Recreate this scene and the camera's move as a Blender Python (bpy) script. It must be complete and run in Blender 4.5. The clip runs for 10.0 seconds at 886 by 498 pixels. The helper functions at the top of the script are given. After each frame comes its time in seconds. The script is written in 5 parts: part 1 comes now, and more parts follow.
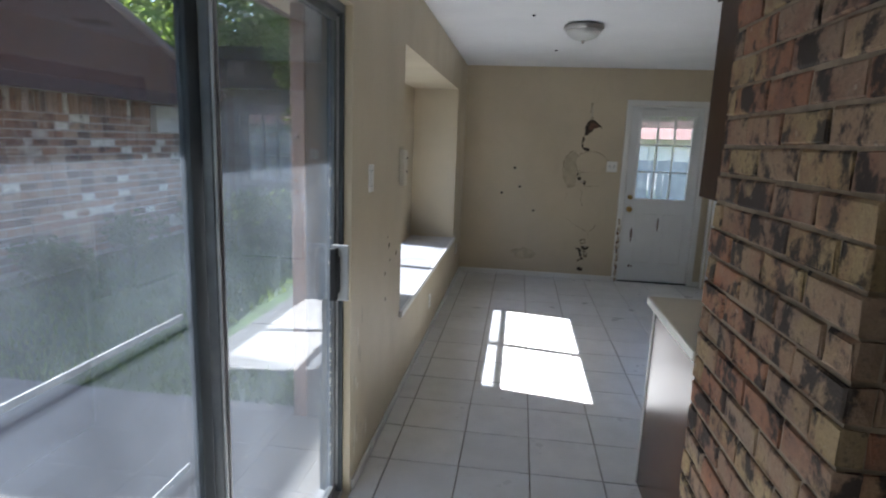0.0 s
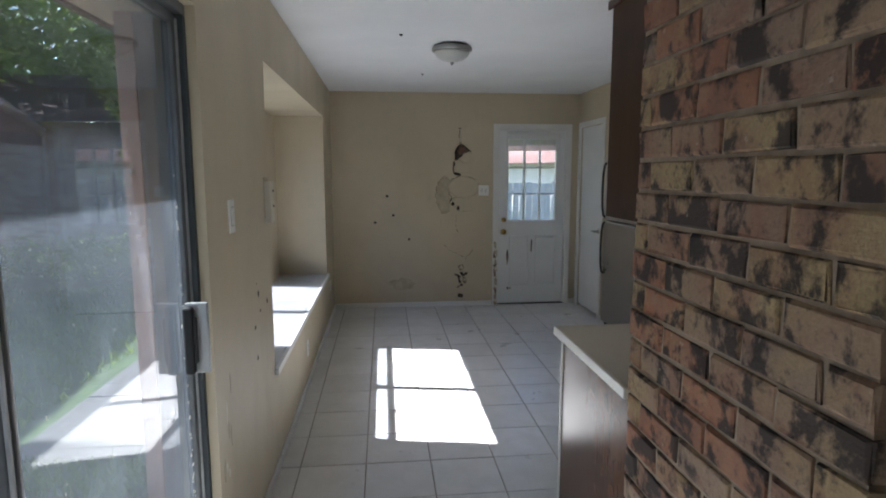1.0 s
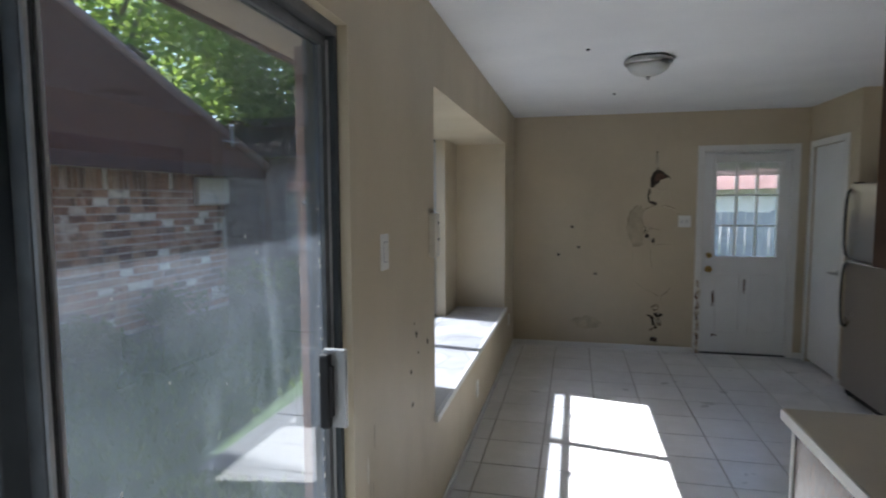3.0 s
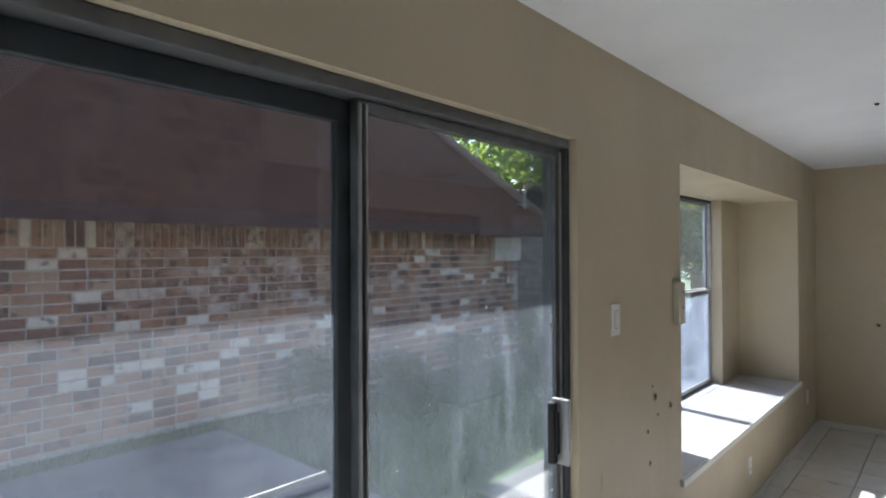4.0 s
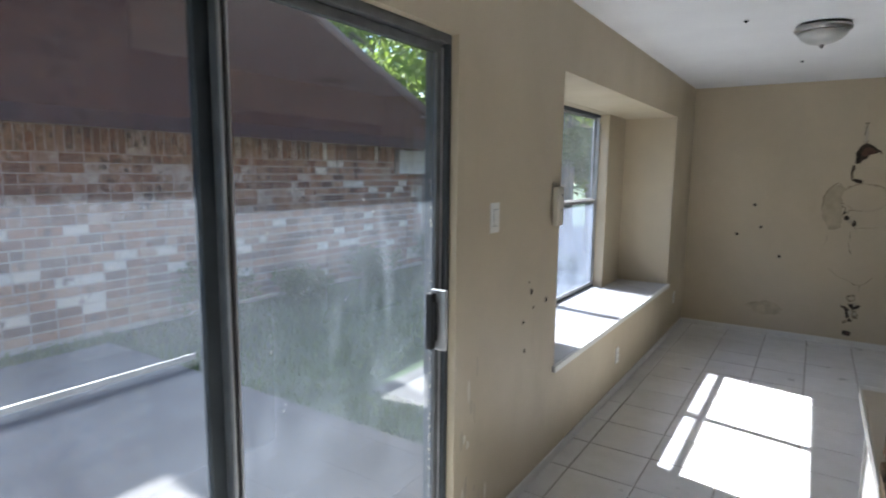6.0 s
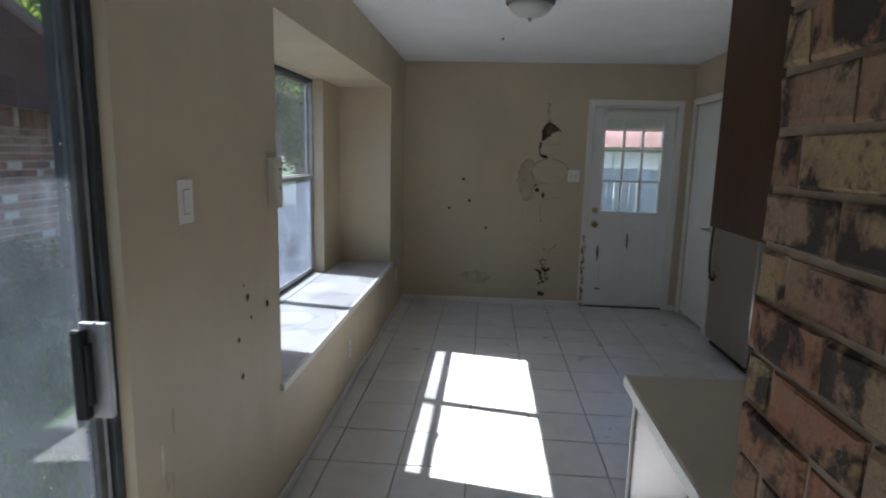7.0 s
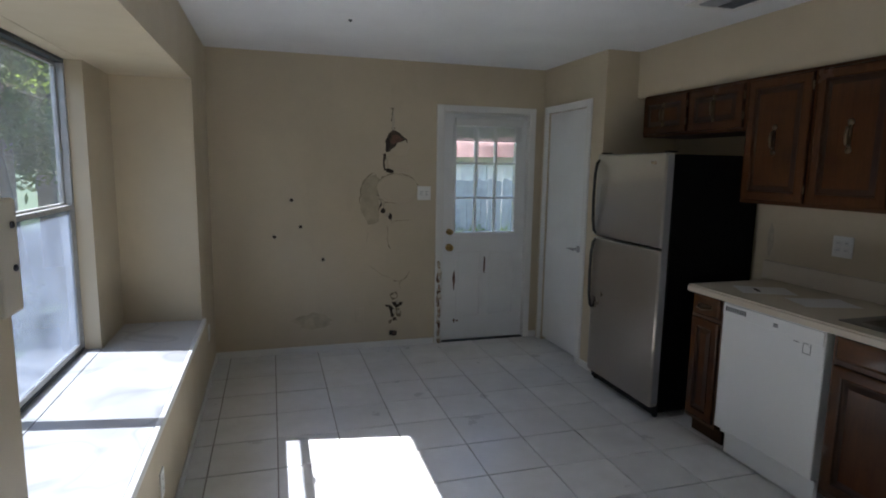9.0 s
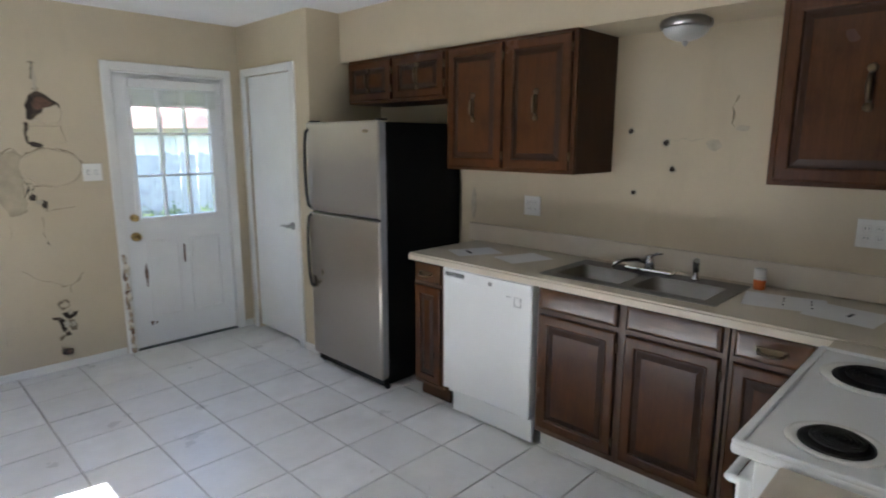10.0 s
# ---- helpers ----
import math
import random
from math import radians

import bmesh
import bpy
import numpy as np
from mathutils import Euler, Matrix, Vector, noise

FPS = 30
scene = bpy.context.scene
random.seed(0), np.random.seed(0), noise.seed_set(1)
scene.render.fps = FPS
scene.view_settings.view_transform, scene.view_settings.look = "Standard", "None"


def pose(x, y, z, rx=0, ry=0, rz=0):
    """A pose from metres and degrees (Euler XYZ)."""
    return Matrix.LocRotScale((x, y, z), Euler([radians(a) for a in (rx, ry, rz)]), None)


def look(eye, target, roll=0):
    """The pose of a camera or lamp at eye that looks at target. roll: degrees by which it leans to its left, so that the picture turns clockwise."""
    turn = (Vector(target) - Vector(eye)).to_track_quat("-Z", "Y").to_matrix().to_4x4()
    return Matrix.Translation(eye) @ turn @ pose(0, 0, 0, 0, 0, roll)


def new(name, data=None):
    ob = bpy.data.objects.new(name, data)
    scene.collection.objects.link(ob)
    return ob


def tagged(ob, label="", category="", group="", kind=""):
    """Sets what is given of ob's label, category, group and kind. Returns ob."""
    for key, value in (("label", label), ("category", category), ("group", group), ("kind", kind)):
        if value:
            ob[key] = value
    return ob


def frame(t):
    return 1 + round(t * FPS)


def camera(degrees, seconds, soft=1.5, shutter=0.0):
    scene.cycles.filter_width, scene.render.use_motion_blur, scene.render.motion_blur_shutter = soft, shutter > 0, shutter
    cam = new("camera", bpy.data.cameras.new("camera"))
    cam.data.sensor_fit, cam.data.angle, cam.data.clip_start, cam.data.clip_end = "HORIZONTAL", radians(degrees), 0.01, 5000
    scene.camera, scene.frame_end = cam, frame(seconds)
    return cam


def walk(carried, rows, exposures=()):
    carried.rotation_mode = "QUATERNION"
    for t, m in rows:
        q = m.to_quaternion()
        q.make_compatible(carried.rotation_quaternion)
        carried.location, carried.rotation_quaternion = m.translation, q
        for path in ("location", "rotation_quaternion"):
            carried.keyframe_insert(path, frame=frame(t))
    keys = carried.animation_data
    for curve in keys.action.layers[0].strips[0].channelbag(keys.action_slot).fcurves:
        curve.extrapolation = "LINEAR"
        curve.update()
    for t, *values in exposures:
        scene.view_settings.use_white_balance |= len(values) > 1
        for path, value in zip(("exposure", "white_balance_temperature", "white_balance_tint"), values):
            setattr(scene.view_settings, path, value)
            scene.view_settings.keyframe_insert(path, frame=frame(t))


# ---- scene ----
cam = camera(75.5, 10.0, soft=1.9, shutter=0.16)
# seconds, x, y, z, tilt, lean, turn
PATH = [
    (0.0, 0.667, 0.827, 1.570, 79.27, -2.16, 7.65),
    (0.5, 0.596, 0.985, 1.562, 81.73, -0.66, -3.02),
    (1.0, 0.571, 1.158, 1.552, 82.39, 0.06, -5.94),
    (1.5, 0.515, 1.315, 1.544, 81.48, -1.16, -10.40),
    (2.0, 0.436, 1.412, 1.577, 81.76, -1.95, -15.87),
    (2.5, 0.441, 1.473, 1.578, 83.86, -1.84, -8.74),
    (3.0, 0.639, 1.506, 1.565, 85.18, 0.24, 12.95),
    (3.2, 0.722, 1.499, 1.581, 85.05, 0.95, 20.89),
    (4.3, 1.107, 1.151, 1.663, 91.32, 0.34, 45.89),
    (4.5, 1.163, 1.130, 1.637, 90.69, 0.80, 47.34),
    (5.0, 1.229, 1.089, 1.578, 82.98, 1.30, 47.22),
    (5.2, 1.210, 1.094, 1.580, 81.71, 2.11, 46.89),
    (6.3, 1.054, 1.420, 1.576, 82.17, -1.82, 23.55),
    (6.5, 1.000, 1.551, 1.545, 81.54, -1.92, 16.81),
    (7.0, 0.856, 1.806, 1.543, 80.49, -1.36, 4.45),
    (7.2, 0.768, 1.845, 1.550, 81.26, -2.24, -1.01),
    (7.5, 0.623, 1.919, 1.608, 81.33, -1.80, -8.31),
    (7.8, 0.554, 2.117, 1.565, 81.67, -1.28, -15.41),
    (8.0, 0.568, 2.342, 1.509, 81.79, -1.16, -16.45),
    (8.5, 0.505, 2.675, 1.537, 80.95, -1.28, -15.55),
    (9.0, 0.461, 2.901, 1.576, 81.81, -0.96, -16.58),
    (9.5, 0.357, 3.028, 1.560, 81.81, -1.24, -29.81),
    (10.0, 0.582, 3.198, 1.567, 79.26, -0.13, -45.52),
]
EXPOSURES = [(0.0, 2.84), (0.5, 2.92), (1.0, 2.80), (2.0, 2.70), (3.0, 2.55), (4.5, 3.0), (5.2, 3.1), (6.5, 2.88), (7.0, 2.34), (8.0, 2.31), (9.0, 2.6), (9.5, 3.03), (10.0, 3.98)]
EXPOSURES = [(t, e, 6100 if 4 < t < 6 else 5900, 15) for t, e in EXPOSURES]
walk(cam, [(t, pose(x, y, z, a, b, c)) for t, x, y, z, a, b, c in PATH], EXPOSURES)

# ---- daylight ----
SUN_AZ = Vector((-1.0, 0.18, 1.14)).normalized()
world = bpy.data.worlds.new("sky")
scene.world = world
world.use_nodes = True
wn = world.node_tree
sky = wn.nodes.new("ShaderNodeTexSky")
sky.sky_type = "NISHITA"
sky.sun_disc = False
sky.sun_elevation = math.asin(SUN_AZ.z)
sky.sun_rotation = math.atan2(SUN_AZ.x, SUN_AZ.y)
wn.links.new(sky.outputs[0], wn.nodes["Background"].inputs[0])
wn.nodes["Background"].inputs[1].default_value = 0.12
sun = new("sun", bpy.data.lights.new("sun", "SUN"))
sun.data.energy, sun.data.angle, sun.data.color = 5.0, radians(0.5), (1.0, 0.97, 0.92)
sun.matrix_world = look(SUN_AZ * 20, (0, 0, 0))


# ---- materials ----
class Graph:
    def __init__(self, name):
        self.mat = bpy.data.materials.new(name)
        self.mat.use_nodes = True
        self.t = self.mat.node_tree
        self.bsdf = self.t.nodes["Principled BSDF"]
        self.out = self.t.nodes["Material Output"]
        self.pos = self.node("ShaderNodeNewGeometry").outputs["Position"]

    def node(self, kind):
        return self.t.nodes.new(kind)

    def put(self, sock, value):
        if isinstance(value, bpy.types.NodeSocket):
            self.t.links.new(value, sock)
        else:
            sock.default_value = value

    def noise(self, scale, detail=3.0, rough=0.55, vec=None, dist=0.0):
        n = self.node("ShaderNodeTexNoise")
        self.put(n.inputs["Vector"], vec or self.pos)
        n.inputs["Scale"].default_value, n.inputs["Detail"].default_value = scale, detail
        n.inputs["Roughness"].default_value, n.inputs["Distortion"].default_value = rough, dist
        return n.outputs["Fac"]

    def stretch(self, sx, sy, sz, vec=None):
        n = self.node("ShaderNodeMapping")
        self.put(n.inputs["Vector"], vec or self.pos)
        n.inputs["Scale"].default_value = (sx, sy, sz)
        return n.outputs["Vector"]

    def math(self, op, a, b=0.0, clamp=False):
        n = self.node("ShaderNodeMath")
        n.operation, n.use_clamp = op, clamp
        self.put(n.inputs[0], a)
        self.put(n.inputs[1], b)
        return n.outputs[0]

    def ramp(self, fac, stops, mode="LINEAR"):
        n = self.node("ShaderNodeValToRGB")
        n.color_ramp.interpolation = mode
        els = n.color_ramp.elements
        while len(els) < len(stops):
            els.new(0.5)
        for e, (p, c) in zip(els, stops):
            e.position = p
            e.color = (c, c, c, 1) if isinstance(c, (int, float)) else (*c, 1)
        self.put(n.inputs[0], fac)
        return n.outputs[0]

    def mix(self, fac, a, b, kind="MIX"):
        n = self.node("ShaderNodeMix")
        n.data_type, n.blend_type = "RGBA", kind
        self.put(n.inputs[0], fac)
        for s, v in ((n.inputs[6], a), (n.inputs[7], b)):
            self.put(s, (*v, 1) if isinstance(v, tuple) and len(v) == 3 else v)
        return n.outputs[2]

    def random(self):
        return self.node("ShaderNodeObjectInfo").outputs["Random"]

    def shifted(self, amount=37.0):
        """World position moved by a random amount for each object."""
        n = self.node("ShaderNodeVectorMath")
        n.operation = "ADD"
        self.put(n.inputs[0], self.pos)
        self.put(n.inputs[1], self.math("MULTIPLY", self.random(), amount))
        return n.outputs[0]

    def finish(self, color, rough, bump=None, strength=0.2, distance=0.002, metal=0.0, coat=0.0, spec=0.5):
        self.put(self.bsdf.inputs["Base Color"], (*color, 1) if isinstance(color, tuple) and len(color) == 3 else color)
        self.put(self.bsdf.inputs["Roughness"], rough)
        self.put(self.bsdf.inputs["Metallic"], metal)
        self.bsdf.inputs["Coat Weight"].default_value = coat
        self.bsdf.inputs["Specular IOR Level"].default_value = spec
        if bump is not None:
            b = self.node("ShaderNodeBump")
            b.inputs["Strength"].default_value, b.inputs["Distance"].default_value = strength, distance
            self.put(b.inputs["Height"], bump)
            self.put(self.bsdf.inputs["Normal"], b.outputs[0])
        return self.mat


def mul(c, k):
    return tuple(min(1.0, x * k) for x in c)


def plain(name, color, rough=0.5, metal=0.0, var=0.12, scale=9.0, fine=120.0, bump=0.1, coat=0.0, sheen=0.16):
    """A surface with soft stains, fine grain and small relief."""
    g = Graph(name)
    big, small = g.noise(scale, 4), g.noise(fine, 2)
    col = g.mix(g.ramp(big, [(0.3, 0.0), (0.7, 1.0)]), mul(color, 1 - var), mul(color, 1 + var * 0.6))
    col = g.mix(g.math("MULTIPLY", small, 0.25), col, mul(color, 1 - var * 1.6))
    r = g.math("ADD", g.math("MULTIPLY", big, sheen), rough - sheen / 2, True)
    return g.finish(col, r, small, bump, 0.001, metal, coat)


def wall_paint():
    g = Graph("tan_wall_paint")
    base = (0.56, 0.475, 0.328)
    big = g.noise(1.3, 5, 0.6)
    smear = g.noise(3.0, 4, 0.6, g.stretch(1.0, 1.0, 0.35))
    peel = g.noise(160.0, 2)
    col = g.mix(g.ramp(big, [(0.35, 0.0), (0.7, 1.0)]), mul(base, 0.92), mul(base, 1.05))
    col = g.mix(g.ramp(smear, [(0.60, 0.0), (0.75, 0.35)]), col, mul(base, 0.78))
    r = g.ramp(smear, [(0.3, 0.42), (0.7, 0.6)])
    return g.finish(col, r, peel, 0.35, 0.0015)


def ceiling_paint():
    g = Graph("white_textured_ceiling")
    tex = g.noise(90.0, 4, 0.7)
    col = g.mix(g.ramp(g.noise(2.0, 4), [(0.3, 0.0), (0.8, 1.0)]), (0.78, 0.78, 0.78), (0.86, 0.86, 0.85))
    return g.finish(col, 0.85, tex, 0.6, 0.004)


def tile_glaze():
    g = Graph("off_white_floor_tile")
    v = g.shifted()
    cloud = g.noise(7.0, 5, 0.6, v)
    speck = g.noise(60.0, 3, 0.6, v)
    col = g.mix(g.ramp(cloud, [(0.3, 0.0), (0.7, 1.0)]), (0.70, 0.69, 0.665), (0.80, 0.79, 0.77))
    col = g.mix(g.math("MULTIPLY", g.random(), 0.35), col, (0.55, 0.54, 0.51))
    col = g.mix(g.ramp(g.noise(1.1, 5, 0.65), [(0.50, 0.0), (0.80, 0.34)]), col, (0.42, 0.39, 0.34))
    col = g.mix(g.ramp(speck, [(0.62, 0.0), (0.8, 0.22)]), col, (0.44, 0.41, 0.36))
    r = g.ramp(g.noise(4.0, 4, 0.6), [(0.3, 0.26), (0.75, 0.44)])
    return g.finish(col, r, g.noise(14.0, 3, 0.5, v), 0.12, 0.002)


def brick_clay(name, tones, smudge, lo=0.56, hi=0.66, scale=9.0):
    g = Graph(name)
    v = g.shifted()
    col = g.ramp(g.random(), [(i / len(tones), c) for i, c in enumerate(tones)], "CONSTANT")
    patch = g.noise(16.0, 3, 0.6, v)
    col = g.mix(g.ramp(patch, [(0.35, 0.0), (0.7, 0.5)]), col, tones[-1])
    blush = g.noise(6.0, 3, 0.6, v)
    col = g.mix(g.ramp(blush, [(0.48, 0.0), (0.64, 0.6)]), col, tones[2])
    col = g.mix(g.ramp(blush, [(0.32, 0.6), (0.45, 0.0)]), col, tones[3])
    grain = g.noise(110.0, 4, 0.7, v)
    col = g.mix(g.ramp(grain, [(0.35, 0.0), (0.75, 0.5)]), col, mul(tones[0], 0.55))
    haze = g.noise(scale * 0.6, 4, 0.7, v)
    col = g.mix(g.ramp(haze, [(0.50, 0.0), (0.70, 0.45)]), col, mul(smudge, 3.2))
    dark = g.noise(scale, 5, 0.64, g.stretch(1.0, 1.0, 0.85, v), 0.2)
    col = g.mix(g.ramp(dark, [(lo, 0.0), (hi, 0.92)]), col, smudge)
    speck = g.noise(48.0, 3, 0.6, v)
    col = g.mix(g.ramp(speck, [(0.60, 0.0), (0.70, 0.5)]), col, mul(smudge, 2.0))
    pale = g.noise(21.0, 4, 0.7, v)
    col = g.mix(g.ramp(pale, [(0.66, 0.0), (0.76, 0.5)]), col, (0.52, 0.47, 0.38))
    h = g.math("ADD", grain, g.math("MULTIPLY", patch, 1.2))
    return g.finish(col, 0.86, h, 0.6, 0.004, spec=0.25)


def wood(name, dark, light, axis="z", gloss=0.25, spec=0.32):
    g = Graph(name)
    v = g.stretch(*{"z": (16, 16, 1.3), "x": (1.3, 16, 16), "y": (16, 1.3, 16)}[axis], g.shifted(9.0))
    grain = g.noise(3.2, 5, 0.62, v, 1.2)
    pores = g.noise(22.0, 3, 0.6, v)
    col = g.mix(g.ramp(grain, [(0.25, 0.0), (0.75, 1.0)]), dark, light)
    worn = g.noise(2.3, 3, 0.5, g.shifted(9.0))
    col = g.mix(g.ramp(worn, [(0.30, 0.0), (0.75, 0.5)]), col, mul(light, 1.35))
    col = g.mix(g.ramp(pores, [(0.45, 0.0), (0.85, 0.28)]), col, mul(dark, 0.45))
    blot = g.noise(5.5, 4, 0.6, g.shifted(9.0))
    col = g.mix(g.ramp(blot, [(0.48, 0.0), (0.72, 0.55)]), col, mul(dark, 0.6))
    r = g.math("ADD", g.math("MULTIPLY", g.noise(4.0, 3), 0.14), gloss - 0.09)
    return g.finish(col, r, pores, 0.12, 0.001, spec=spec)


def steel():
    g = Graph("brushed_stainless_steel")
    brush = g.noise(30.0, 4, 0.7, g.stretch(1.0, 1.0, 30.0))
    smear = g.noise(2.2, 4, 0.6)
    col = g.mix(brush, (0.33, 0.30, 0.265), (0.50, 0.46, 0.41))
    r = g.math("ADD", g.math("MULTIPLY", smear, 0.10), 0.24)
    tangent = g.node("ShaderNodeTangent")
    tangent.direction_type, tangent.axis = "RADIAL", "Z"
    g.put(g.bsdf.inputs["Tangent"], tangent.outputs[0])
    g.bsdf.inputs["Anisotropic"].default_value = 0.92
    return g.finish(col, r, brush, 0.04, 0.0004, metal=1.0)


def pane(name, dirt, streak=0.0, tint=(0.95, 0.96, 0.96), dust=(0.55, 0.63, 0.71)):
    """Clear glass with a film of dust that catches the sun."""
    g = Graph(name)
    clear = g.node("ShaderNodeBsdfTransparent")
    clear.inputs[0].default_value = (*tint, 1)
    gloss = g.node("ShaderNodeBsdfGlossy")
    gloss.inputs["Roughness"].default_value = 0.015
    lw = g.node("ShaderNodeLayerWeight")
    lw.inputs[0].default_value = 0.5
    k = g.math("ADD", g.math("MULTIPLY", g.math("POWER", lw.outputs["Facing"], 5.0), 0.9), 0.075, True)
    a = g.node("ShaderNodeMixShader")
    g.put(a.inputs[0], k)
    g.t.links.new(clear.outputs[0], a.inputs[1])
    g.t.links.new(gloss.outputs[0], a.inputs[2])
    dd, tr = g.node("ShaderNodeBsdfDiffuse"), g.node("ShaderNodeBsdfTranslucent")
    for n in (dd, tr):
        n.inputs["Color"].default_value = (*dust, 1)
    film = g.node("ShaderNodeMixShader")
    film.inputs[0].default_value = 0.6
    g.t.links.new(dd.outputs[0], film.inputs[1])
    g.t.links.new(tr.outputs[0], film.inputs[2])
    cloud = g.noise(3.2, 5, 0.6)
    runs = g.noise(9.0, 5, 0.65, g.stretch(1.0, 1.0, 0.22))
    amount = g.math("ADD", g.math("MULTIPLY", g.ramp(cloud, [(0.3, 0.35), (0.75, 1.0)]), dirt),
                    g.math("MULTIPLY", g.ramp(runs, [(0.58, 0.0), (0.72, 1.0)]), streak), True)
    b = g.node("ShaderNodeMixShader")
    g.put(b.inputs[0], amount)
    g.t.links.new(a.outputs[0], b.inputs[1])
    g.t.links.new(film.outputs[0], b.inputs[2])
    g.t.links.new(b.outputs[0], g.out.inputs["Surface"])
    return g.mat


def leaf_mat(name, a, b):
    g = Graph(name)
    n = g.node("ShaderNodeNewGeometry")
    col = g.mix(n.outputs["Random Per Island"], a, b)
    g.finish(col, 0.55, spec=0.3)
    tr = g.node("ShaderNodeBsdfTranslucent")
    g.put(tr.inputs["Color"], g.mix(0.6, col, (0.42, 0.56, 0.09)))
    m = g.node("ShaderNodeMixShader")
    m.inputs[0].default_value = 0.4
    g.t.links.new(g.bsdf.outputs[0], m.inputs[1])
    g.t.links.new(tr.outputs[0], m.inputs[2])
    g.t.links.new(m.outputs[0], g.out.inputs["Surface"])
    return g.mat


M_WALL, M_CEIL, M_TILE = wall_paint(), ceiling_paint(), tile_glaze()
M_GROUT = plain("brown_grey_grout", (0.34, 0.30, 0.25), 0.9, 0, 0.25, 5, 90, 0.3)
M_BRICK = brick_clay("mottled_interior_brick", [(0.275, 0.175, 0.112), (0.295, 0.205, 0.132), (0.30, 0.130, 0.072), (0.36, 0.27, 0.140), (0.235, 0.155, 0.105), (0.32, 0.150, 0.085), (0.27, 0.195, 0.142)], (0.031, 0.026, 0.024), 0.505, 0.59, 10.0)
M_MORTAR = plain("sandy_mortar", (0.315, 0.25, 0.18), 0.95, 0, 0.3, 22, 150, 0.8)
M_BRICK2 = brick_clay("weathered_outdoor_brick", [(0.29, 0.155, 0.10), (0.36, 0.25, 0.18), (0.20, 0.11, 0.08), (0.58, 0.53, 0.47), (0.30, 0.19, 0.135)], (0.085, 0.068, 0.06), 0.54, 0.64)
def far_brick():
    g = Graph("far_brick_courses")
    t = g.node("ShaderNodeTexBrick")
    sep = g.node("ShaderNodeSeparateXYZ")
    g.put(sep.inputs[0], g.pos)
    com = g.node("ShaderNodeCombineXYZ")
    g.put(com.inputs[0], g.math("ADD", sep.outputs[0], sep.outputs[1]))
    g.put(com.inputs[1], sep.outputs[2])
    g.put(t.inputs["Vector"], com.outputs[0])
    t.inputs["Color1"].default_value, t.inputs["Color2"].default_value = (0.22, 0.17, 0.145, 1), (0.42, 0.37, 0.33, 1)
    t.inputs["Mortar"].default_value = (0.40, 0.37, 0.34, 1)
    t.inputs["Scale"].default_value, t.inputs["Mortar Size"].default_value = 1.0, 0.008
    t.inputs["Brick Width"].default_value, t.inputs["Row Height"].default_value = 0.205, 0.0685
    col = g.mix(g.ramp(g.noise(7.0, 4), [(0.5, 0.0), (0.72, 0.6)]), t.outputs[0], (0.13, 0.11, 0.10))
    return g.finish(col, 0.9, t.outputs["Fac"], 0.3, -0.006)


M_FARBRICK = far_brick()
M_MORTAR2 = plain("grey_outdoor_mortar", (0.44, 0.41, 0.37), 0.95, 0, 0.2, 8, 120, 0.5)
M_LIVING = plain("plain_white_wall_paint", (0.80, 0.79, 0.76), 0.7, 0, 0.04, 2)
M_TRIM = plain("white_trim_paint", (0.76, 0.75, 0.71), 0.42, 0, 0.06, 5, 140, 0.06)
M_DOOR = plain("white_door_paint", (0.78, 0.78, 0.76), 0.38, 0, 0.05, 3, 120, 0.05)
def sill_paint():
    g = Graph("white_sill_paint")
    stain = g.noise(2.3, 2, 0.4, None, 0.5)
    ring = g.ramp(stain, [(0.50, 0.0), (0.535, 0.55), (0.56, 0.12), (0.75, 0.3)])
    col = g.mix(ring, (0.52, 0.515, 0.505), (0.30, 0.30, 0.305))
    col = g.mix(g.ramp(g.noise(26.0, 4, 0.7), [(0.6, 0.0), (0.75, 0.3)]), col, (0.36, 0.34, 0.31))
    return g.finish(col, g.ramp(stain, [(0.4, 0.45), (0.6, 0.3)]), g.noise(90.0, 2), 0.08, 0.001)


M_SILL = sill_paint()
M_WOOD = wood("dark_stained_wood", (0.036, 0.0125, 0.0045), (0.088, 0.034, 0.012), "z", 0.27, 0.24)
# dark finish and the shade of grooves and gaps, in one wood colour
M_DARK_EDGE = wood("groove_finish_and_gap_shade", (0.022, 0.0095, 0.004), (0.044, 0.018, 0.0075), "z", 0.35, 0.2)
M_FRAME = wood("worn_cabinet_frame", (0.072, 0.036, 0.019), (0.12, 0.068, 0.040), "z", 0.32)
M_WOODX = wood("dark_stained_wood_across", (0.050, 0.019, 0.007), (0.10, 0.043, 0.017), "y", 0.15, 0.60)
M_CARC = wood("brown_cabinet_side", (0.034, 0.0145, 0.0058), (0.054, 0.0245, 0.010), "z", 0.5, 0.15)
M_PANEL = wood("glossy_brown_panel", (0.060, 0.028, 0.016), (0.11, 0.055, 0.030), "z", 0.26)
M_TOP = plain("beige_laminate", (0.60, 0.53, 0.42), 0.40, 0, 0.06, 6, 200, 0.05)
M_STEEL = steel()
M_BLACK = plain("black_enamel", (0.006, 0.006, 0.006), 0.6, 0, 0.3, 6, 200, 0.15)
gb = Graph("matt_black_fridge_side")
M_FRIDGE = gb.finish(gb.mix(gb.noise(8.0, 3), (0.004, 0.004, 0.004), (0.007, 0.007, 0.007)), 0.65, gb.noise(260.0, 2), 0.2, 0.0006, spec=0.12)
M_RUBBER = plain("black_rubber", (0.015, 0.015, 0.016), 0.7)
M_WHITE = plain("white_enamel", (0.80, 0.81, 0.80), 0.34, 0, 0.02, 3, 100, 0.01, 0, 0.03)
M_HANDLE = plain("black_handle", (0.012, 0.010, 0.010), 0.42)
